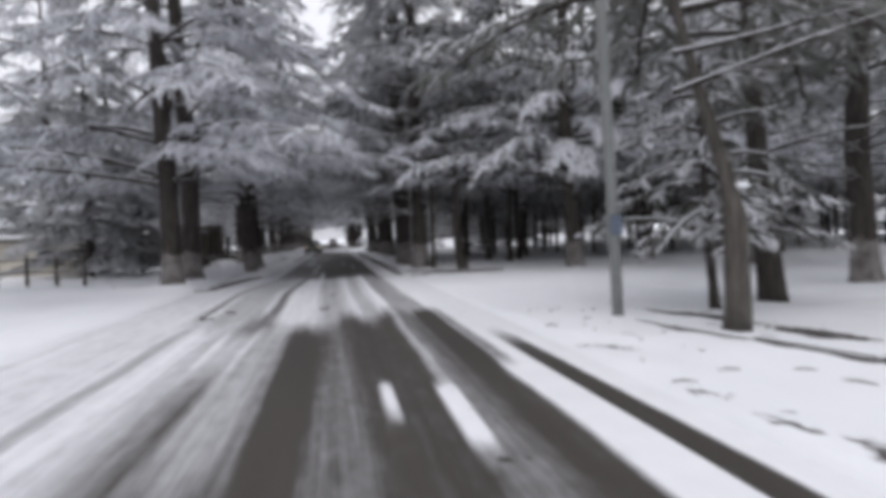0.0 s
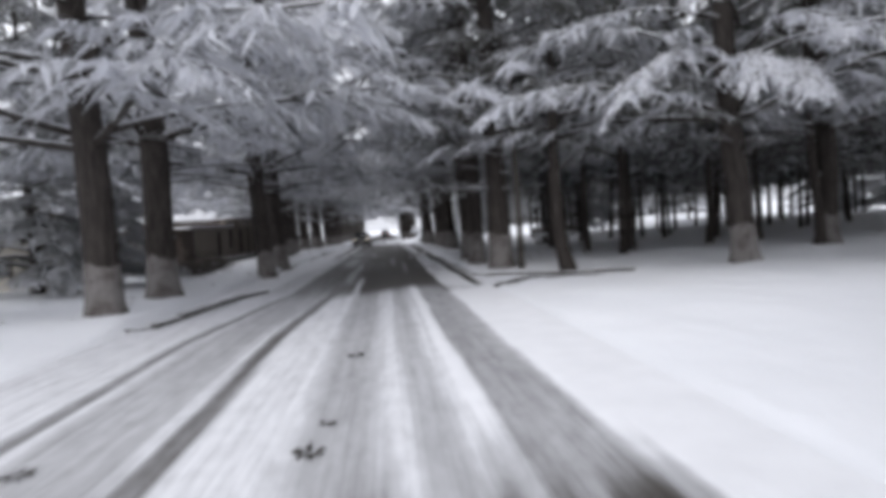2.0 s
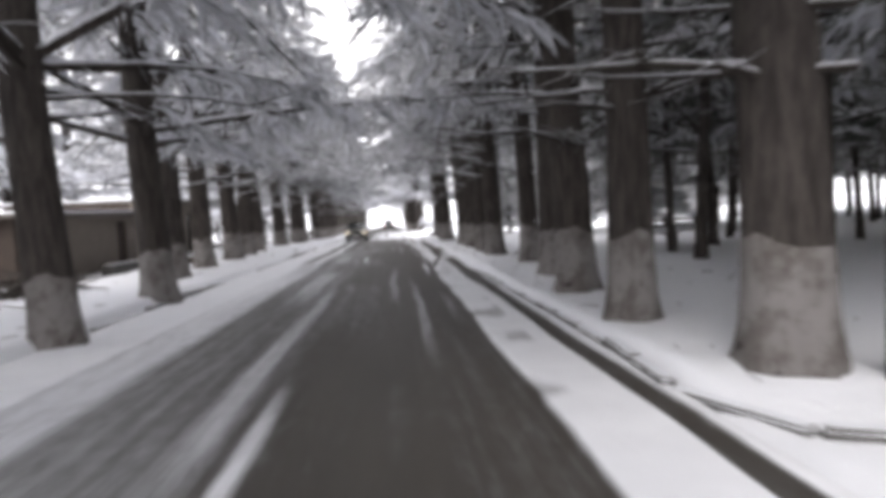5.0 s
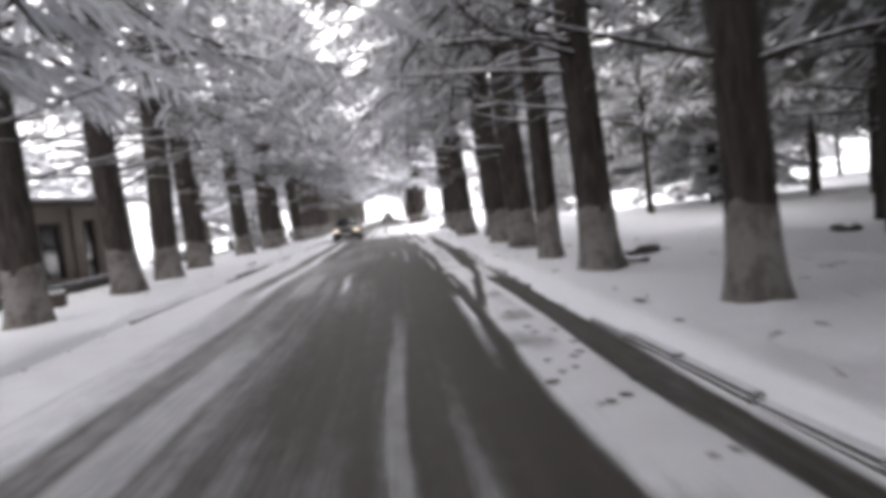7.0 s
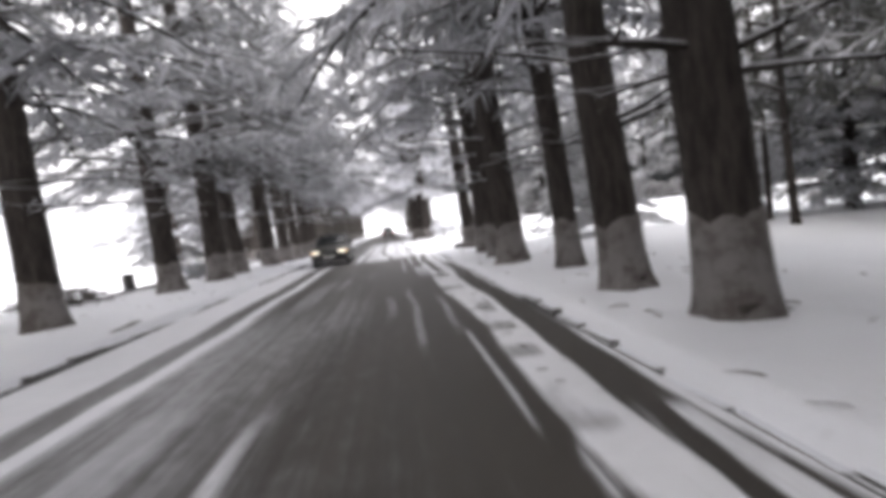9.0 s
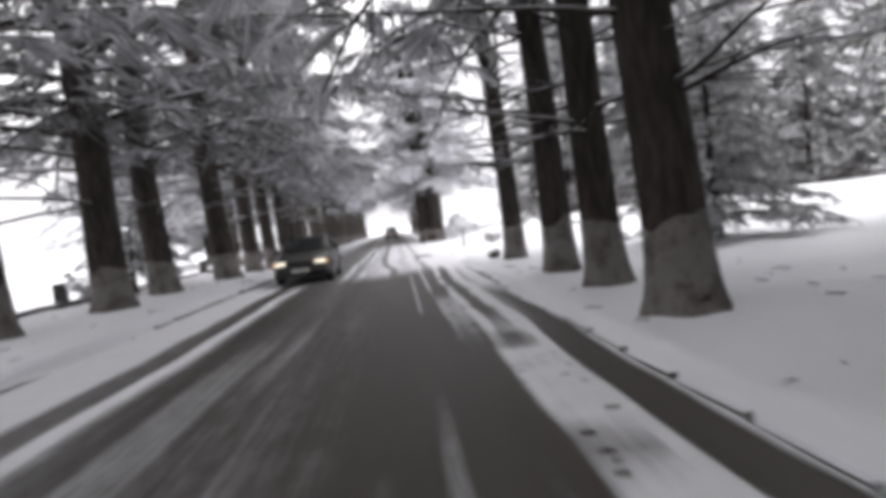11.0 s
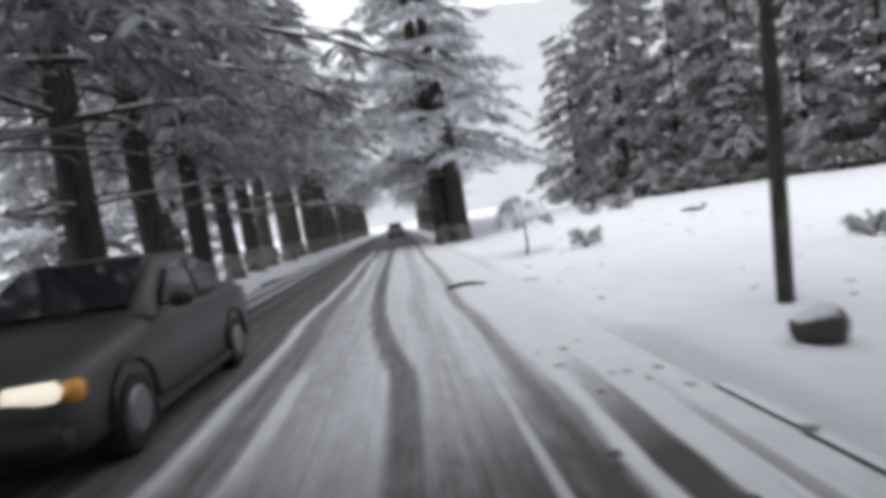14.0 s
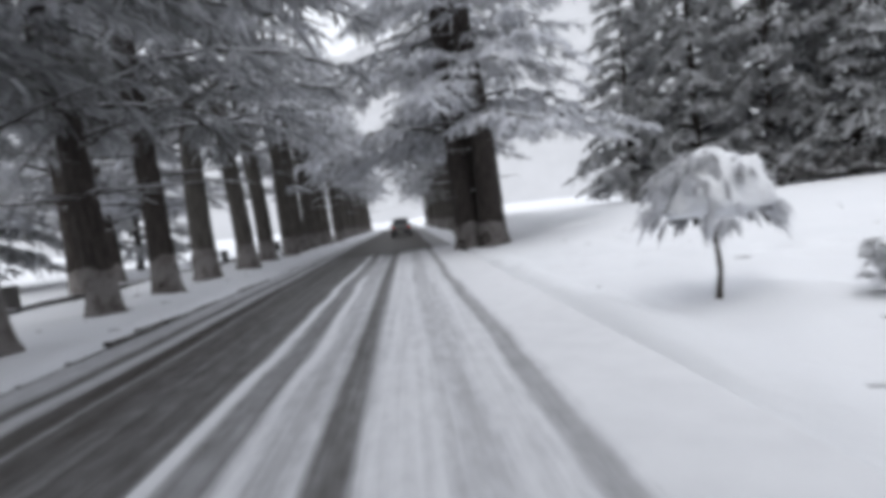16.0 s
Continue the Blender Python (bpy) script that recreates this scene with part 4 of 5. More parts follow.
part("snow_cap", bm_mesh("snow_cap", cap, SNOW, True), old, "snow on the old broken foot").matrix_basis = pose(0.04, 0, 1.86)
bent_tree("leaning_tree", 8.25, 10.35, [(0, 0, -0.1), (-0.03, 0, 0.4), (-0.22, 0, 2.2), (-0.3, 0.1, 4.5), (-0.35, 0.2, 9.0)], [0.29, 0.25, 0.2, 0.17, 0.06], "dark leaning tree in the snow", 302, 20)
bent_tree("leaning_tree", 10.8, 7.2, [(0, 0, -0.1), (0.0, 0, 0.4), (0.1, 0, 2.2), (0.1, 0.1, 4.5), (0.1, 0.2, 9.0)], [0.29, 0.25, 0.2, 0.17, 0.06], "dark tree in the snow", 304, 20)
bent_tree("crooked_tree", 4.95, 23.9, [(0.20, 0, -0.1), (0.13, 0, 0.25), (0.0, 0, 0.8), (-0.05, 0, 1.4), (-0.06, 0.05, 2.4), (-0.02, 0.1, 4.0), (0.03, 0.2, 7.5)], [0.26, 0.215, 0.175, 0.158, 0.148, 0.13, 0.05], "dark tree with a bulging foot beside the kerb", 303, 14)
bent_tree("sapling", 4.08, 24.9, [(0, 0, -0.1), (0.0, 0, 1.0), (-0.03, 0, 3.0), (-0.05, 0.1, 6.0)], [0.10, 0.085, 0.07, 0.03], "slim pale-barked young tree", 305, 8, PALE_BARK)


# ---- small snow-capped trees in the clearing ----
def weeping_tree(x, y):
    root = new("weeping_sapling")
    root.matrix_basis = pose(x, y, ground_at(x, y)) @ Matrix.Diagonal((0.86, 0.86, 0.93, 1))
    v, f = tube([(0, 0, -0.1), (0.01, 0, 0.10), (0.06, 0.02, 0.30), (0.05, 0, 0.40), (0.02, 0, 0.75), (-0.02, 0, 1.15)], [0.05, 0.045, 0.035, 0.04, 0.03, 0.025], 8)
    part("trunk", mesh_from("trunk", v, f, DEAD, True), root, "thin crooked stem")
    rng = random.Random(77)
    base, way, length, width, droop = [], [], [], [], []
    for i in range(560):
        a = rng.uniform(0, 6.283)
        t = rng.random() ** 0.5
        r = 0.74 * t
        shady = 0.5 + 0.5 * math.cos(a - 3.4)
        if rng.random() > 0.10 + 0.75 * shady ** 2 * (1.2 - t):
            continue
        z = 1.16 + 0.62 * math.sqrt(max(0.0, 1 - (0.97 * t) ** 2)) + rng.uniform(-0.08, 0.01 + 0.07 * shady)
        base.append((r * math.cos(a) * 1.08, r * math.sin(a), z))
        way.append((math.cos(a), math.sin(a), -0.15 - 0.5 * t))
        length.append(rng.uniform(0.08, 0.17) * (1 + 0.5 * shady))
        width.append(rng.uniform(0.06, 0.13))
        droop.append(rng.uniform(0.3, 1.0))
    for i in range(110):
        a = rng.choice((0.1, 0.35, 3.3, 2.7, 4.5, 5.6, 1.6)) + rng.uniform(-0.35, 0.35)
        r = rng.uniform(0.62, 0.80)
        base.append((r * math.cos(a) * 1.08, r * math.sin(a), rng.uniform(1.0, 1.2)))
        way.append((math.cos(a), math.sin(a), -0.5))
        length.append(rng.uniform(0.12, 0.26))
        width.append(rng.uniform(0.06, 0.12))
        droop.append(rng.uniform(0.4, 1.0))
    v, f = fingers(np.array(base), np.array(way), np.array(length), np.array(width), np.array(droop))
    tagged(part("crown", mesh_from("crown", v, f, CEDAR), root, "dark needles bowed under thick snow"), kind="stuff")
    b = bmesh.new()
    bmesh.ops.create_icosphere(b, subdivisions=4, radius=1)
    for q in b.verts:
        n = noise.noise(q.co * 2.1) * 0.16 + noise.noise(q.co * 5.0) * 0.07
        q.co = Vector((q.co.x * 0.76 + 0.03, q.co.y * 0.72, 1.15 + q.co.z * (0.66 if q.co.z > 0 else 0.12))) + q.co * n * 0.8
    part("snow_cap", bm_mesh("snow_cap", b, SNOW, True), root, "thick rounded snow cap")
    tagged(root, "small weeping sapling bowed under a thick snow cap", "tree")
    return root


weeping_tree(4.08, 80.9)


def shrub(x, y, s, seed):
    root = new("snowy_shrub")
    root.matrix_basis = pose(x, y, ground_at(x, y), 0, 0, seed * 50) @ Matrix.Diagonal((s, s, s, 1))
    rng = random.Random(seed)
    twigs, base, way, length, width, droop = [], [], [], [], [], []
    for i in range(22):
        a = rng.uniform(0, 6.283)
        e = (0.5 * math.cos(a), 0.5 * math.sin(a), rng.uniform(0.2, 0.68))
        twigs.append(tube([(0, 0, -0.05), (e[0] * 0.5, e[1] * 0.5, e[2] * 0.8), e], [0.018, 0.012, 0.005], 5))
        for k in range(13):
            t = rng.uniform(0.3, 1.0)
            a2 = a + rng.uniform(-1, 1)
            base.append((e[0] * t, e[1] * t, e[2] * t + 0.05))
            way.append((math.cos(a2), math.sin(a2), rng.uniform(-0.3, 0.3)))
            length.append(rng.uniform(0.12, 0.3))
            width.append(rng.uniform(0.06, 0.13))
            droop.append(rng.uniform(0.1, 0.8))
    v, f = join(twigs)
    tagged(part("twigwork", mesh_from("twigwork", v, f, DEAD), root), kind="stuff")
    v, f = fingers(np.array(base), np.array(way), np.array(length), np.array(width), np.array(droop))
    tagged(part("leafage", mesh_from("leafage", v, f, HEAVY), root), kind="stuff")
    tagged(root, "low shrub pressed down by snow", "shrub", "low shrubs")


shrub(5.42, 79.7, 0.75, 1)
shrub(8.5, 73.7, 0.7, 7)
shrub(9.3, 74.8, 0.5, 8)
shrub(13.4, 76.5, 0.8, 9)
shrub(9.5, 92.0, 1.0, 3)
shrub(12.0, 95.0, 1.2, 4)
shrub(-7.9, 67.6, 1.3, 5)
shrub(-7.4, 71.0, 1.0, 6)


# ---- loose things on the ground ----
def stick(name, pts, r, label):
    root_pts = [Vector(p) for p in pts]
    v, f = tube(root_pts, [r * (1 - 0.6 * i / (len(pts) - 1)) for i in range(len(pts))], 7)
    d = mesh_from(name, v, f, DEAD, True)
    tagged(new(name, d), label, "branch")


def fallen_bough():
    root = new("fallen_bough")
    line = [Vector((1.42, 75.62, 0.04)), Vector((1.60, 75.72, 0.075)), Vector((1.82, 75.74, 0.08)), Vector((2.12, 75.62, 0.045))]
    v, f = tube(line, [0.035, 0.045, 0.04, 0.015], 8)
    part("stem", mesh_from("stem", v, f, DEAD, True), root)
    rng = random.Random(31)
    base, way = [], []
    for i in range(70):
        s = rng.random() * 2.99
        j = int(s)
        base.append(tuple(line[j].lerp(line[j + 1], s - j)))
        a = rng.uniform(-0.9, 0.9) + (0 if rng.random() < 0.75 else 3.1)
        way.append((math.cos(a), math.sin(a), rng.uniform(-0.1, 0.35)))
    n = len(base)
    v, f = fingers(np.array(base), np.array(way), np.array([rng.uniform(0.06, 0.16) for _ in range(n)]), np.array([rng.uniform(0.03, 0.06) for _ in range(n)]), np.array([rng.uniform(0.2, 0.8) for _ in range(n)]))
    tagged(part("needles", mesh_from("needles", v, f, MUD), root, "dark wet needles"), kind="stuff")
    tagged(root, "dark curved bough lying on the snowy road", "branch")


fallen_bough()
stick("fallen_branch", [(4.3, 23.2, ground_at(4.3, 23.2) + 0.04), (5.2, 22.8, ground_at(5.2, 22.8) + 0.05), (6.3, 22.7, ground_at(6.3, 22.7) + 0.04)], 0.04, "long dead branch lying beside the kerb")


def leaf_clump(x, y, seed, s=1.0):
    rng = random.Random(seed)
    n = 26
    ang = [rng.uniform(0, 6.283) for _ in range(n)]
    base = np.array([(0.05 * math.cos(a) * s, 0.04 * math.sin(a) * s, 0.015) for a in ang])
    way = np.array([(math.cos(a), math.sin(a), rng.uniform(0.0, 0.7)) for a in ang])
    v, f = fingers(base, way, np.array([rng.uniform(0.04, 0.12) * s for _ in ang]), np.array([0.03 * s] * n), np.array([0.3] * n))
    ob = new("leaf_clump", mesh_from("leaf_clump", v, f, MUD))
    ob.matrix_basis = pose(x, y, float(road_height(np.array(x), np.array(y))))
    tagged(ob, "small dark clump of twigs dropped on the road", "debris", "clumps on the road")


for i, (x, y, s) in enumerate(((-0.18, 11.75, 0.8), (-0.12, 12.3, 0.5), (-2.17, 11.0, 0.9), (-1.9, 11.8, 0.7), (1.05, 19.4, 0.4), (1.3, 19.9, 0.35), (1.25, 18.8, 0.3), (-0.05, 14.6, 0.7))):
    leaf_clump(x, y, i, s)


def rock(x, y, sx, sy, sz, seed, label, material=None):
    b = bmesh.new()
    bmesh.ops.create_icosphere(b, subdivisions=3, radius=1)
    for v in b.verts:
        k = 1 + 0.28 * noise.noise(v.co * 1.3 + Vector((seed * 7, 0, 0))) + 0.08 * noise.noise(v.co * 4 + Vector((0, seed, 0)))
        v.co = Vector((v.co.x * sx * k, v.co.y * sy * k, v.co.z * sz * k))
    ob = new("rock", bm_mesh("rock", b, material or DARK_STONE, True))
    ob.matrix_basis = pose(x, y, ground_at(x, y) + sz * 0.35, 0, 0, seed * 40)
    tagged(ob, label, "rock", "rocks in the snow")


rock(5.15, 41.4, 0.42, 0.25, 0.16, 1, "dark rock with a snow cap on the verge")
rock(8.7, 40.9, 0.32, 0.22, 0.14, 2, "dark rock with a snow cap near the wood")
rock(3.64, 68.25, 0.21, 0.18, 0.21, 3, "grey stone standing in the snow near the pole")
rock(4.55, 40.2, 0.16, 0.12, 0.08, 4, "small dark rock in the snow")
rock(12.4, 73.4, 0.6, 0.45, 0.3, 7, "snow-covered boulder on the bank", SNOW)
rock(9.1, 71.9, 0.25, 0.18, 0.13, 8, "dark stone showing through the snow")
rock(8.3, 69.5, 0.2, 0.16, 0.1, 9, "dark stone showing through the snow")
rock(11.5, 86.0, 0.5, 0.3, 0.14, 5, "dark rock poking from the snowy bank")
rock(13.0, 88.5, 0.4, 0.3, 0.12, 6, "dark rock poking from the snowy bank")

# dents and small twigs that dot the snow
def litter(x0, x1, y0, y1, n, seed, name, label):
    rng = random.Random(seed)
    pieces = []
    for i in range(n):
        x, y = rng.uniform(x0, x1), rng.uniform(y0, y1)
        a, l = rng.uniform(0, 3.14), rng.uniform(0.05, 0.28)
        z = ground_at(x, y) + 0.012
        pieces.append(tube([(x, y, z), (x + math.cos(a) * l * 0.5, y + math.sin(a) * l * 0.5, z + 0.012), (x + math.cos(a) * l, y + math.sin(a) * l, z)], [0.008, 0.009, 0.004], 4))
    v, f = join(pieces)
    tagged(new(name, mesh_from(name, v, f, DEAD)), label, "litter", kind="stuff")


litter(2.9, 7.0, 2.5, 10.5, 60, 1, "twig_litter", "dark twigs scattered over the snow")
litter(2.9, 6.5, 25, 66, 150, 2, "twig_litter", "dark twigs scattered over the snow")
litter(-9, -4.0, 18, 95, 150, 3, "twig_litter", "dark twigs scattered over the snow")
litter(2.9, 12, 68, 92, 50, 4, "twig_litter", "dark twigs scattered over the snow")


# ---- low house behind the cedars ----
def house():
    """A low flat-roofed house with a lower wing at its side."""
    root = new("house")
    x0, x1, y0, wing, ridge, y1 = -14.0, -9.2, 37.6, 45.4, 50.4, 54.6
    root.matrix_basis = pose(0, 0, ground_at(-9.2, 46) - 0.1)

    def top(y):
        if y < wing:
            return 1.86 + 0.02 * (y - y0)
        return 2.5 + 0.03 * (y - wing)

    def panel(name, a, b, z0, za, zb, material, parent, label=""):
        v = [(x, y, z) for x in (x1 - 0.25, x1) for y, z in ((a, z0), (b, z0), (b, zb), (a, za))]
        f = [(4, 5, 6, 7), (3, 2, 1, 0), (0, 1, 5, 4), (1, 2, 6, 5), (2, 3, 7, 6), (3, 0, 4, 7)]
        return part(name, mesh_from(name, v, f, material), parent, label)

    # facade, pierced by doors and windows
    panel("wall", y0, 39.4, -0.3, top(y0), top(39.4), BROWN_WOOD, root, "dark red-brown boarded bay")
    holes = [(43.6, 44.4, 0.1, 1.8), (46.3, 47.2, 0.8, 2.0), (48.6, 49.8, 0.45, 2.1), (51.1, 51.9, 0.3, 2.2), (52.9, 53.6, 0.3, 2.2)]
    y = 39.4
    for a, b, z0, z1 in holes + [(y1, y1, 0, 0)]:
        for stop in (wing, ridge):
            if y < stop < a:
                panel("wall", y, stop, -0.3, top(y), top(stop - 0.001), HOUSE_WALL, root)
                y = stop
        panel("wall", y, a, -0.3, top(y), top(a), HOUSE_WALL, root)
        if a < y1:
            panel("wall", a, b, z1, top(a), top(b), HOUSE_WALL, root)
            panel("wall", a, b, -0.3, z0, z0, HOUSE_WALL, root)
            is_door = z0 < 0.2
            leaf = part("door" if is_door else "window", bm_mesh("leaf", block(x1 - 0.17, x1 - 0.12, a + 0.03, b - 0.03, z0 + 0.02, z1 - 0.02, 0.01), BROWN_WOOD if is_door else GLASS), root, "dark brown wooden door" if is_door else "dark window")
            for q, (p0, p1) in enumerate((((a + 0.03, z0), (a + 0.03, z1)), ((b - 0.03, z0), (b - 0.03, z1)), ((a, z1 - 0.03), (b, z1 - 0.03)))):
                vv, ff = tube([(x1 - 0.1, *p0), (x1 - 0.1, *p1)], [0.035, 0.035], 4)
                part("frame", mesh_from("frame", vv, ff, BROWN_WOOD), leaf)
            if not is_door:
                part("sill", bm_mesh("sill", block(x1 - 0.02, x1 + 0.10, a - 0.08, b + 0.08, z0 - 0.07, z0 - 0.005, 0.01), HOUSE_WALL), leaf)
        y = b
    for yy in (48.2, 50.4, 52.4, 54.3):
        part("pilaster", bm_mesh("pilaster", block(x1 + 0.003, x1 + 0.11, yy - 0.13, yy + 0.13, -0.3, top(yy) - 0.12, 0.012), HOUSE_WALL), root)
    part("wall", bm_mesh("wall", block(x0, x1 - 0.255, y0 + 0.03, y0 + 0.25, -0.3, top(y0) - 0.02, 0.015), BROWN_WOOD), root, "dark brown boarded low side")
    part("wall", bm_mesh("wall", block(x0, x1 - 0.255, y1 - 0.25, y1, -0.3, top(y1) - 0.02, 0.015), HOUSE_WALL), root)
    part("wall", bm_mesh("wall", block(x0 - 0.25, x0 - 0.005, y0, y1, -0.3, 1.75, 0.015), HOUSE_WALL), root)
    # two roof slopes with eaves, and the snow lying on them
    part("wall", bm_mesh("wall", block(x0, x1 - 0.255, wing + 0.003, wing + 0.2, 1.6, top(wing) - 0.02, 0.0), BROWN_WOOD), root)
    for a, b in ((y0 - 0.4, wing - 0.003), (wing, ridge), (ridge, y1 + 0.5)):
        za, zb = top(a), top(b - 0.001)
        for name, lift, thick, grow, mat, label in (("roof", 0.015, 0.10, 0.0, ROOF, "thin dark-edged roof"), ("roof_snow", 0.12, 0.07, -0.03, SNOW, "thin snow on the roof")):
            xa, xb = x0 - 0.5 - grow, x1 + 0.55 + grow
            v = [(x, yy, z + lift + h) for h in (0, thick) for x, yy, z in ((xa, a, za), (xb, a, za), (xb, b, zb), (xa, b, zb))]
            f = [(3, 2, 1, 0), (4, 5, 6, 7), (0, 1, 5, 4), (1, 2, 6, 5), (2, 3, 7, 6), (3, 0, 4, 7)]
            part(name, mesh_from(name, v, f, mat), root, label)
    # low wall and step before the facade
    part("step", bm_mesh("step", block(x1 + 0.9, x1 + 1.25, 40.2, 50.5, -0.3, 0.42, 0.03, 0.012, 3), DARK_STONE), root, "low dark stone step with snow on it")
    tagged(root, "low plastered house with a snowy flat roof and wing", "house")


house()


def shed():
    """A long low outbuilding beyond the plank fence."""
    root = new("shed")
    root.matrix_basis = pose(-10.3, 27.4, ground_at(-10.3, 27.4), 0, 0, 172)
    part("wall", bm_mesh("wall", block(0, 10, -3.0, 0, -0.3, 1.45, 0.02), PLASTER), root, "pale yellowish plastered wall")
    for a, b in ((0.7, 1.6), (3.4, 4.3), (6.2, 7.1)):
        w = part("window", bm_mesh("window", block(a, b, 0.004, 0.03, 0.45, 1.1, 0.005), GLASS), root, "small dark window")
        for c in (a - 0.05, b + 0.01):
            part("frame", bm_mesh("frame", block(c, c + 0.04, 0.004, 0.05, 0.42, 1.13, 0.005), BROWN_WOOD), w)
    part("roof", bm_mesh("roof", block(-0.3, 10.3, -3.3, 0.35, 1.455, 1.53, 0.01), BROWN_WOOD), root)
    part("roof_snow", bm_mesh("roof_snow", block(-0.27, 10.27, -3.27, 0.32, 1.533, 1.72, 0.07, 0.01, 6), SNOW, True), root, "thick snow on the roof")
    tagged(root, "long low pale shed under snow beyond the fence", "shed")


shed()


def bench(x, y, rz):
    root = new("bench")
    root.matrix_basis = pose(x, y, ground_at(x, y), 0, 0, rz)
    for k in range(3):
        part("seat_slat", bm_mesh("seat_slat", block(-0.75, 0.75, -0.2 + k * 0.14, -0.09 + k * 0.14, 0.42, 0.46, 0.008), BROWN_WOOD), root)
    for k in range(2):
        part("back_slat", bm_mesh("back_slat", block(-0.75, 0.75, 0.24, 0.28, 0.58 + k * 0.17, 0.70 + k * 0.17, 0.008), BROWN_WOOD), root)
    for sx in (-0.6, 0.6):
        for sy in (-0.16, 0.2):
            part("leg", bm_mesh("leg", block(sx - 0.03, sx + 0.03, sy - 0.03, sy + 0.03, -0.1, 0.415, 0.006), METAL), root)
        part("back_post", bm_mesh("back_post", block(sx - 0.025, sx + 0.025, 0.285, 0.325, 0.3, 0.9, 0.006), METAL), root)
    part("snow_cap", bm_mesh("snow_cap", block(-0.76, 0.76, -0.22, 0.21, 0.462, 0.56, 0.04, 0.008, 4), SNOW, True), root, "snow lying on the seat")
    tagged(root, "brown park bench covered with snow", "bench")


bench(8.6, 38.9, 20)
bench(10.4, 40.6, 5)


def crate(x, y, rz):
    root = new("wooden_crate")
    root.matrix_basis = pose(x, y, ground_at(x, y) - 0.02, 0, 0, rz)
    part("body", bm_mesh("body", block(-0.34, 0.34, -0.2, 0.2, 0.0, 0.3, 0.015), BROWN_WOOD), root)
    part("snow_cap", bm_mesh("snow_cap", block(-0.35, 0.35, -0.21, 0.21, 0.302, 0.36, 0.025, 0.006, 2), SNOW, True), root)
    tagged(root, "dark low wooden crate beside the cedars", "crate")


crate(-6.7, 43.9, 10)


# brushwood heaps behind the cedars
def brush(x, y, s, seed):
    rng = random.Random(seed)
    pieces = []
    for i in range(90):
        a, l = rng.uniform(0, 6.283), rng.uniform(0.5, 1.5) * s
        cx, cy, cz = rng.gauss(0, 0.5) * s, rng.gauss(0, 0.4) * s, abs(rng.gauss(0.1, 0.22)) * s
        d = Vector((math.cos(a), math.sin(a), rng.uniform(-0.25, 0.35))) * l * 0.5
        c = Vector((cx, cy, cz + 0.05))
        pieces.append(tube([c - d, c + Vector((0, 0, rng.uniform(-0.05, 0.1))), c + d], [0.025 * s, 0.02 * s, 0.006], 5))
    v, f = join(pieces)
    ob = new("brush_heap", mesh_from("brush_heap", v, f, TWIG))
    ob.matrix_basis = pose(x, y, ground_at(x, y) - 0.05)
    tagged(ob, "heap of cut brushwood dusted with snow", "brushwood", "brush heaps", kind="stuff")


brush(-9.4, 59.2, 1.1, 1)
brush(-7.6, 35.2, 1.2, 2)
brush(-7.0, 31.6, 0.8, 3)


# ---- low wall with posts along the field, and the plank fence ----
def field_wall():
    root = new("low_wall")
    tagged(root, "low dark stone wall along the field", "wall", kind="structure")
    shared = [bm_mesh("wall_stone", block(-0.11, 0.11, -0.74, 0.74, -0.3, 0.16, 0.03, 0.012, 40 + i), DARK_STONE) for i in range(4)]
    rng = random.Random(12)
    for i in range(44):
        ob = part("wall_stone", rng.choice(shared), root)
        ob.matrix_basis = pose(-8.9, 62.5 + i * 1.5, 0.12 + rng.uniform(-0.02, 0.02), 0, 0, rng.uniform(-1, 1))
    src = None
    for i in range(15):
        m = pose(-9.0, 63.5 + i * 4.3, 0.05, rng.uniform(-2, 2), rng.uniform(-2, 2), rng.uniform(0, 90))
        if src is None:
            src = new("stone_post", bm_mesh("stone_post", block(-0.17, 0.17, -0.17, 0.17, -0.2, 0.78, 0.03, 0.008, 9), DARK_STONE))
            tagged(src, "short dark stone post with a snow cap", "post", "posts along the field")
            src.matrix_basis = m
        else:
            copy_thing(src, m)


field_wall()


def plank_fence():
    root = new("wooden_fence")
    a, b = Vector((-7.6, 20.6, 0)), Vector((-22.0, 16.5, 0))
    d = b - a
    n = 20
    for i in range(n + 1):
        p = a + d * (i / n)
        z = ground_at(p.x, p.y)
        q = part("post", bm_mesh("post", block(-0.05, 0.05, -0.05, 0.05, -0.2, 0.95, 0.012), DEAD), root)
        q.matrix_basis = pose(p.x, p.y, z, 0, 0, 16)
    for zz in (0.45, 0.82):
        for i in range(n):
            p, q = a + d * (i / n), a + d * ((i + 1) / n)
            zp, zq = ground_at(p.x, p.y) + zz, ground_at(q.x, q.y) + zz
            v, f = tube([(p.x, p.y - 0.08, zp), (q.x, q.y - 0.08, zq)], [0.035, 0.035], 5)
            part("rail", mesh_from("rail", v, f, DEAD), root)
    tagged(root, "weathered post and rail fence at the snowy field", "fence")


plank_fence()


# ---- cars ----
def loft(stations, ring):
    """A body lofted over stations; ring(station) gives half a section, from the bottom to the top's middle."""
    verts, faces = [], []
    m = None
    for s in stations:
        half = ring(s)
        full = half + [(-x, z) for x, z in half[-2::-1]] if abs(half[-1][0]) < 1e-6 else half + [(-x, z) for x, z in half[::-1]]
        m = len(full)
        verts += [(x, s[0], z) for x, z in full]
    for i in range(len(stations) - 1):
        for k in range(m - 1):
            a = i * m + k
            faces.append((a, a + 1, a + m + 1, a + m))
        faces.append((i * m + m - 1, i * m, (i + 1) * m, (i + 1) * m + m - 1))
    faces.append(tuple(range(m))[::-1])
    faces.append(tuple(range((len(stations) - 1) * m, len(stations) * m)))
    return verts, faces


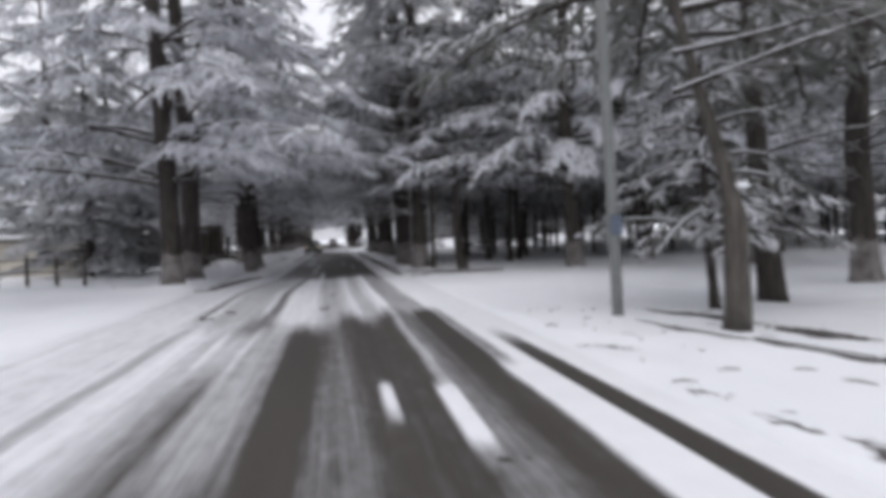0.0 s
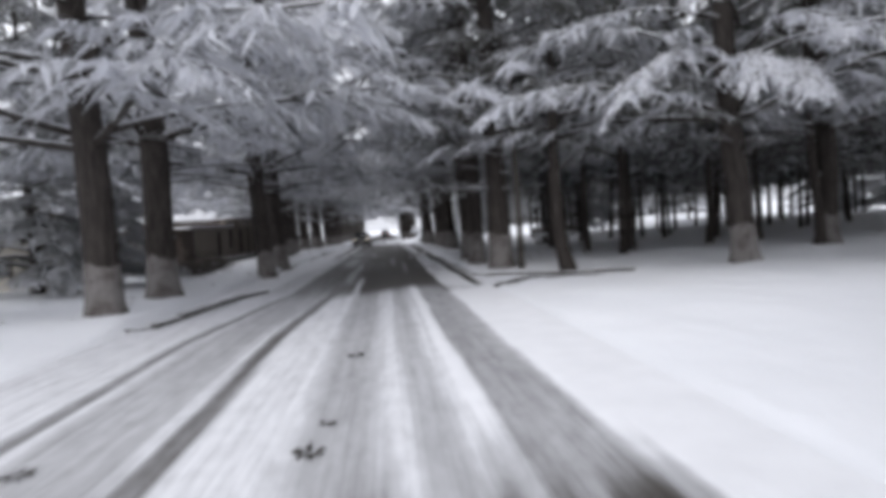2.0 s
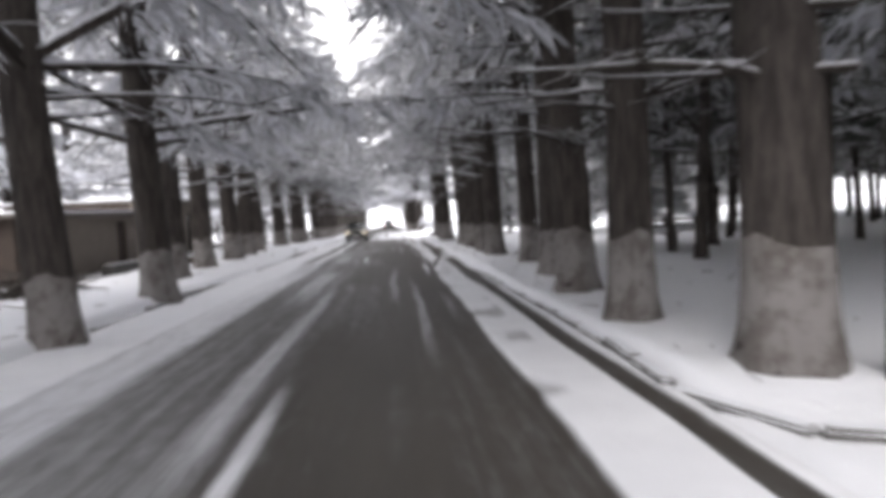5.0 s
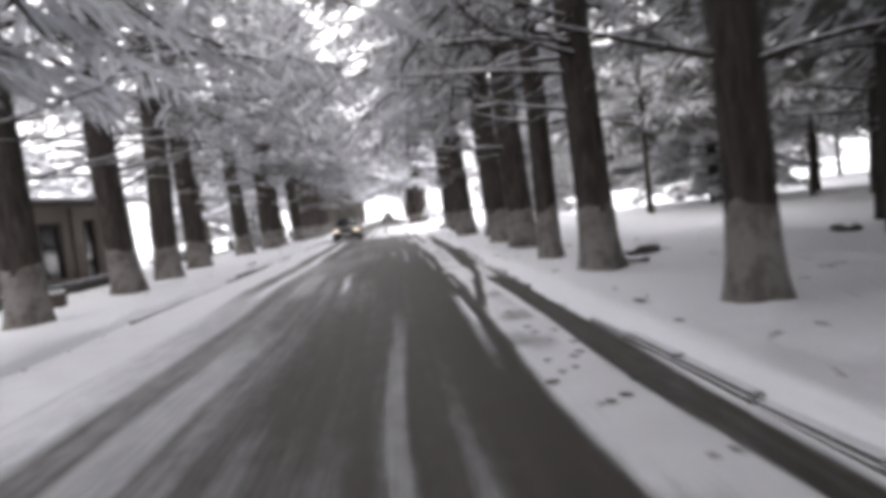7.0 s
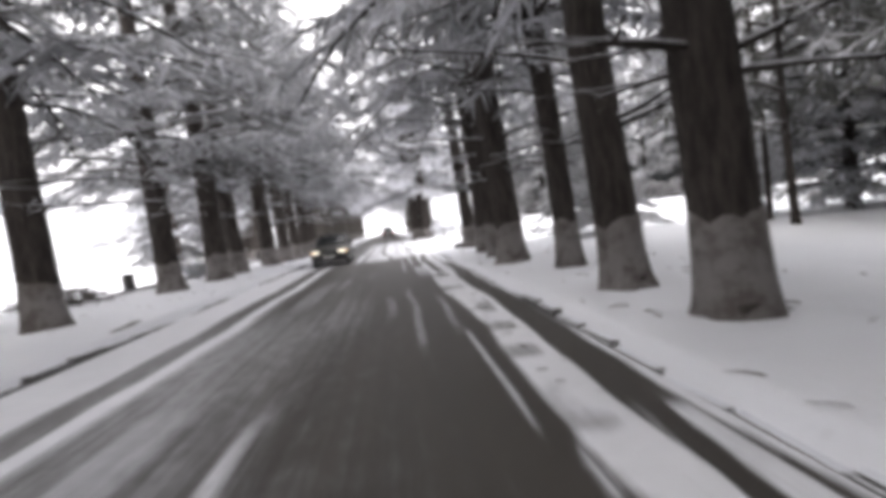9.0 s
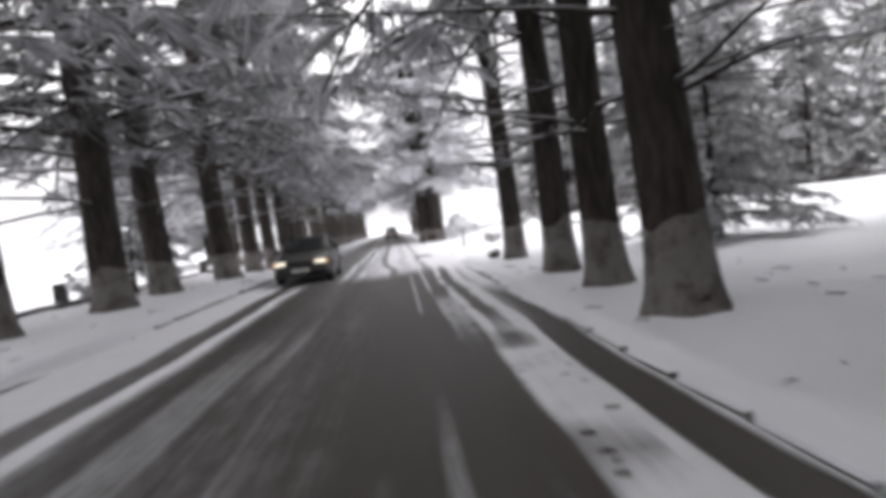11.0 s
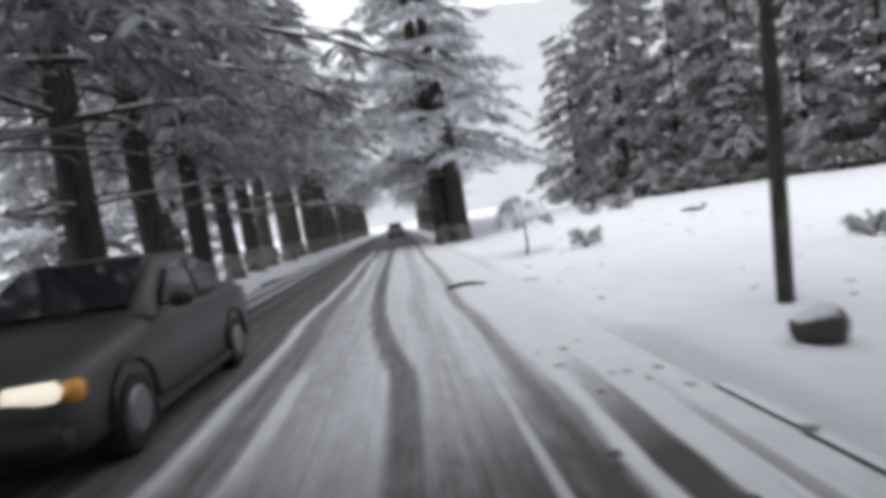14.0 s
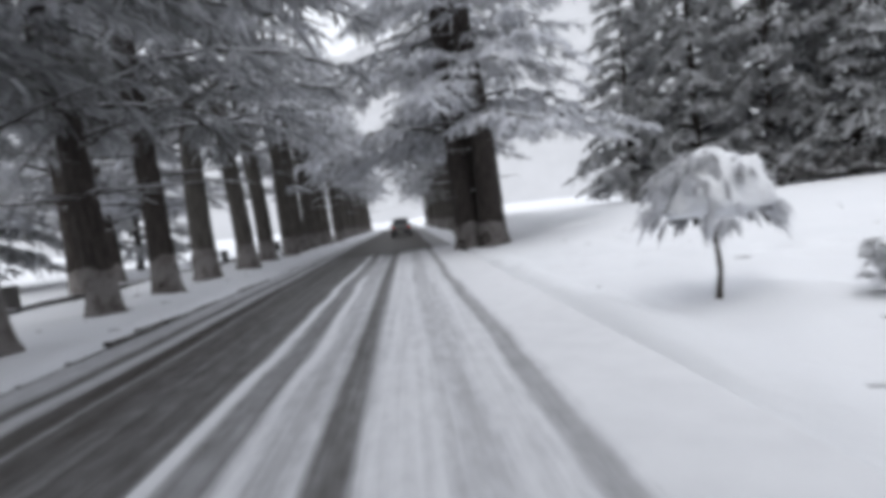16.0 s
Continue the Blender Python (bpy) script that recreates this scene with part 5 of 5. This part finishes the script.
def wheel(parent, x, y, r, side):
    t = bmesh.new()
    bmesh.ops.create_cone(t, cap_ends=True, segments=28, radius1=r, radius2=r, depth=0.2)
    bmesh.ops.bevel(t, geom=[e for e in t.edges if abs(e.verts[0].co.z - e.verts[1].co.z) < 1e-4], offset=0.035, segments=2, affect="EDGES")
    w = part("tyre", bm_mesh("tyre", t, RUBBER, False), parent)
    w.matrix_basis = pose(x, y, r, 0, 90, 0)
    c = bmesh.new()
    bmesh.ops.create_cone(c, cap_ends=True, segments=24, radius1=r * 0.62, radius2=r * 0.5, depth=0.03)
    q = part("rim", bm_mesh("rim", c, CHROME), w)
    q.matrix_basis = pose(0, 0, 0.105 * side, 0 if side > 0 else 180)


def car(name, x, y, rz, paint, label, tall=1.0, lit=True):
    """A saloon 4.3 m long, its nose towards -y; tall makes it a van-like estate."""
    root = new(name)
    root.matrix_basis = pose(x, y, 0.01, 0, 0, rz)
    W = 0.83
    # y, half width, bottom, shoulder
    body = [(-2.12, 0.66, 0.34, 0.58), (-2.05, 0.76, 0.26, 0.68), (-1.85, 0.81, 0.22, 0.76), (-1.3, W, 0.20, 0.84), (-0.75, W, 0.20, 0.91), (0.3, W, 0.20, 0.93), (1.3, W, 0.20, 0.94), (1.75, 0.82, 0.22, 0.96), (2.08, 0.78, 0.28, 0.90), (2.16, 0.70, 0.36, 0.72)]
    body = [(a, b, c, d * (1 + 0.18 * (tall - 1))) for a, b, c, d in body]
    v, f = loft(body, lambda s: [(s[1] * 0.90, s[2]), (s[1] * 0.985, s[2] + 0.10), (s[1], (s[2] + s[3]) * 0.52), (s[1] * 0.97, s[3] - 0.07), (s[1] * 0.88, s[3] - 0.005), (s[1] * 0.5, s[3] + 0.025), (0.0, s[3] + 0.035)])
    bd = part("body", mesh_from("body", v, f, paint, True), root, "pressed steel body")
    top = 1.40 * (1 + 0.30 * (tall - 1) * 2)
    back = 1.55 if tall <= 1 else 2.05
    cab = [(-0.80, 0.70, 0.90, 0.93), (-0.42, 0.685, 0.90, 1.14), (-0.05, 0.66, 0.90, top - 0.04), (0.35, 0.65, 0.90, top), (0.9, 0.65, 0.90, top - 0.01), (back - 0.45, 0.66, 0.90, top - 0.10), (back, 0.69, 0.90, 0.97)]
    v, f = loft(cab, lambda s: [(s[1] + 0.09, s[2] - 0.05), (s[1] + 0.07, s[2] + 0.02), (s[1] - 0.03 - 0.04 * (s[3] - 0.9), max(s[3] - 0.07, s[2] + 0.025)), (s[1] - 0.10, max(s[3] - 0.015, s[2] + 0.028)), (0.0, s[3] + 0.015)])
    part("cabin", mesh_from("cabin", v, f, paint, True), root)
    # glass, set a little proud
    def pane(n, pts, shift):
        sx = Vector(shift)
        vv = [Vector(p) + sx for p in pts] + [Vector(p) + sx * 0.3 for p in pts]
        k = len(pts)
        ff = [tuple(range(k)), tuple(range(2 * k - 1, k - 1, -1))] + [(i, i + k, (i + 1) % k + k, (i + 1) % k) for i in range(k)]
        return part(n, mesh_from(n, vv, ff, GLASS), root, "dark glass")
    pane("windscreen", [(-0.62, -0.74, 0.97), (0.62, -0.74, 0.97), (0.53, -0.10, top - 0.06), (-0.53, -0.10, top - 0.06)], (0, -0.035, 0.035))
    pane("rear_window", [(0.58, back - 0.06, 1.03), (-0.58, back - 0.06, 1.03), (-0.52, back - 0.46, top - 0.10), (0.52, back - 0.46, top - 0.10)], (0, 0.04, 0.03))
    for sgn in (1, -1):
        a = [(sgn * 0.765, -0.55, 0.955), (sgn * 0.765, 0.32, 0.955), (sgn * 0.66, 0.32, top - 0.10), (sgn * 0.665, -0.02, top - 0.13)]
        b = [(sgn * 0.765, 0.40, 0.955), (sgn * 0.765, back - 0.42, 0.965), (sgn * 0.68, back - 0.60, top - 0.17), (sgn * 0.66, 0.40, top - 0.10)]
        pane("side_window", a if sgn > 0 else a[::-1], (sgn * 0.02, 0, 0.008))
        pane("side_window", b if sgn > 0 else b[::-1], (sgn * 0.02, 0, 0.008))
        m = part("mirror", bm_mesh("mirror", block(-0.09, 0.09, -0.05, 0.05, -0.06, 0.06, 0.025), TRIM, True), root)
        m.matrix_basis = pose(sgn * 0.93, -0.48, 0.98)
        part("sill", bm_mesh("sill", block(sgn * 0.80 - 0.03, sgn * 0.80 + 0.03, -1.0, 1.05, 0.17, 0.27, 0.015), TRIM), root)
        hl = part("headlight", bm_mesh("headlight", block(sgn * 0.56 - 0.17, sgn * 0.56 + 0.17, -2.105, -1.98, 0.56, 0.70, 0.03), HEADLAMP if lit else CHROME, True), root, "lit headlamp" if lit else "clear headlamp")
        part("indicator", bm_mesh("indicator", block(sgn * 0.76 - 0.055, sgn * 0.76 + 0.055, -2.03, -1.90, 0.56, 0.69, 0.02), AMBER, True), root, "amber indicator")
        part("tail_lamp", bm_mesh("tail_lamp", block(sgn * 0.62 - 0.13, sgn * 0.62 + 0.13, 2.06, 2.155, 0.68, 0.86, 0.02), TAIL, True), root, "red tail lamp")
        for yy in (-1.32, 1.28):
            wheel(root, sgn * 0.74, yy, 0.30, sgn)
            ar, af = tube([(sgn * 0.835, yy + 0.37 * math.cos(t), 0.30 + 0.37 * math.sin(t)) for t in [math.pi * k / 10 for k in range(11)]], [0.022] * 11, 6)
            part("wheel_arch", mesh_from("wheel_arch", ar, af, TRIM, True), root)
    part("grille", bm_mesh("grille", block(-0.37, 0.37, -2.135, -2.06, 0.54, 0.67, 0.015), TRIM), root, "black grille")
    part("bumper", bm_mesh("bumper", block(-0.76, 0.76, -2.19, -1.98, 0.26, 0.47, 0.05), TRIM, True), root, "dark front bumper")
    part("bumper", bm_mesh("bumper", block(-0.76, 0.76, 2.02, 2.23, 0.28, 0.50, 0.05), TRIM, True), root, "dark rear bumper")
    part("number_plate", bm_mesh("number_plate", block(-0.26, 0.26, -2.205, -2.185, 0.37, 0.48, 0.004), PLATE), root, "blank pale plate")
    part("number_plate", bm_mesh("number_plate", block(-0.26, 0.26, 2.225, 2.245, 0.40, 0.51, 0.004), PLATE), root, "blank pale plate")
    for k in range(2):
        v, f = tube([(-0.5 + k * 0.55, -0.83, 0.95), (-0.15 + k * 0.5, -0.72, 1.03)], [0.008, 0.008], 5)
        part("wiper", mesh_from("wiper", v, f, TRIM), root)
    tagged(root, label, "car")
    return root


car("saloon_car", -2.16, 69.7, 0, PAINT, "dark grey saloon car with lit headlamps on the snowy lane", 1.0, True)
car("estate_car", 0.05, 128, 180, DIRTY, "dark grey estate car seen from behind on the road", 1.25, False)


# ---- far hillside, mist painted into its colour ----
def far_hill():
    n, rows = 420, 14
    verts, faces = [], []
    for j in range(rows):
        t = j / (rows - 1)
        for i in range(n):
            a = -2.3 + 4.6 * i / (n - 1)
            r = 330 + 260 * t
            top = 110 + 85 * math.sin(a * 1.7 + 0.9) + 16 * noise.noise(Vector((a * 3.0, 0, 0)))
            z = -6 + max(top, 12) * t ** 0.8 + 5 * noise.noise(Vector((a * 14, t * 6, 1))) * t + 8 * abs(noise.noise(Vector((a * 70, t * 20, 2)))) * t
            verts.append((r * math.sin(a), 60 + r * math.cos(a), z))
    for j in range(rows - 1):
        for i in range(n - 1):
            p = j * n + i
            faces.append((p, p + 1, p + n + 1, p + n))
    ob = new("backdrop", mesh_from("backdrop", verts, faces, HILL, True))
    tagged(ob, "wooded hillside under snow, with mist painted into its pale colour", "hillside", kind="structure")


# pale grey stands in for the haze in front of the hillside
HILL = plain("haze_coloured_snowy_wood", (0.44, 0.447, 0.465), (0.60, 0.607, 0.63), 0.95, 0.06, relief=0.0)
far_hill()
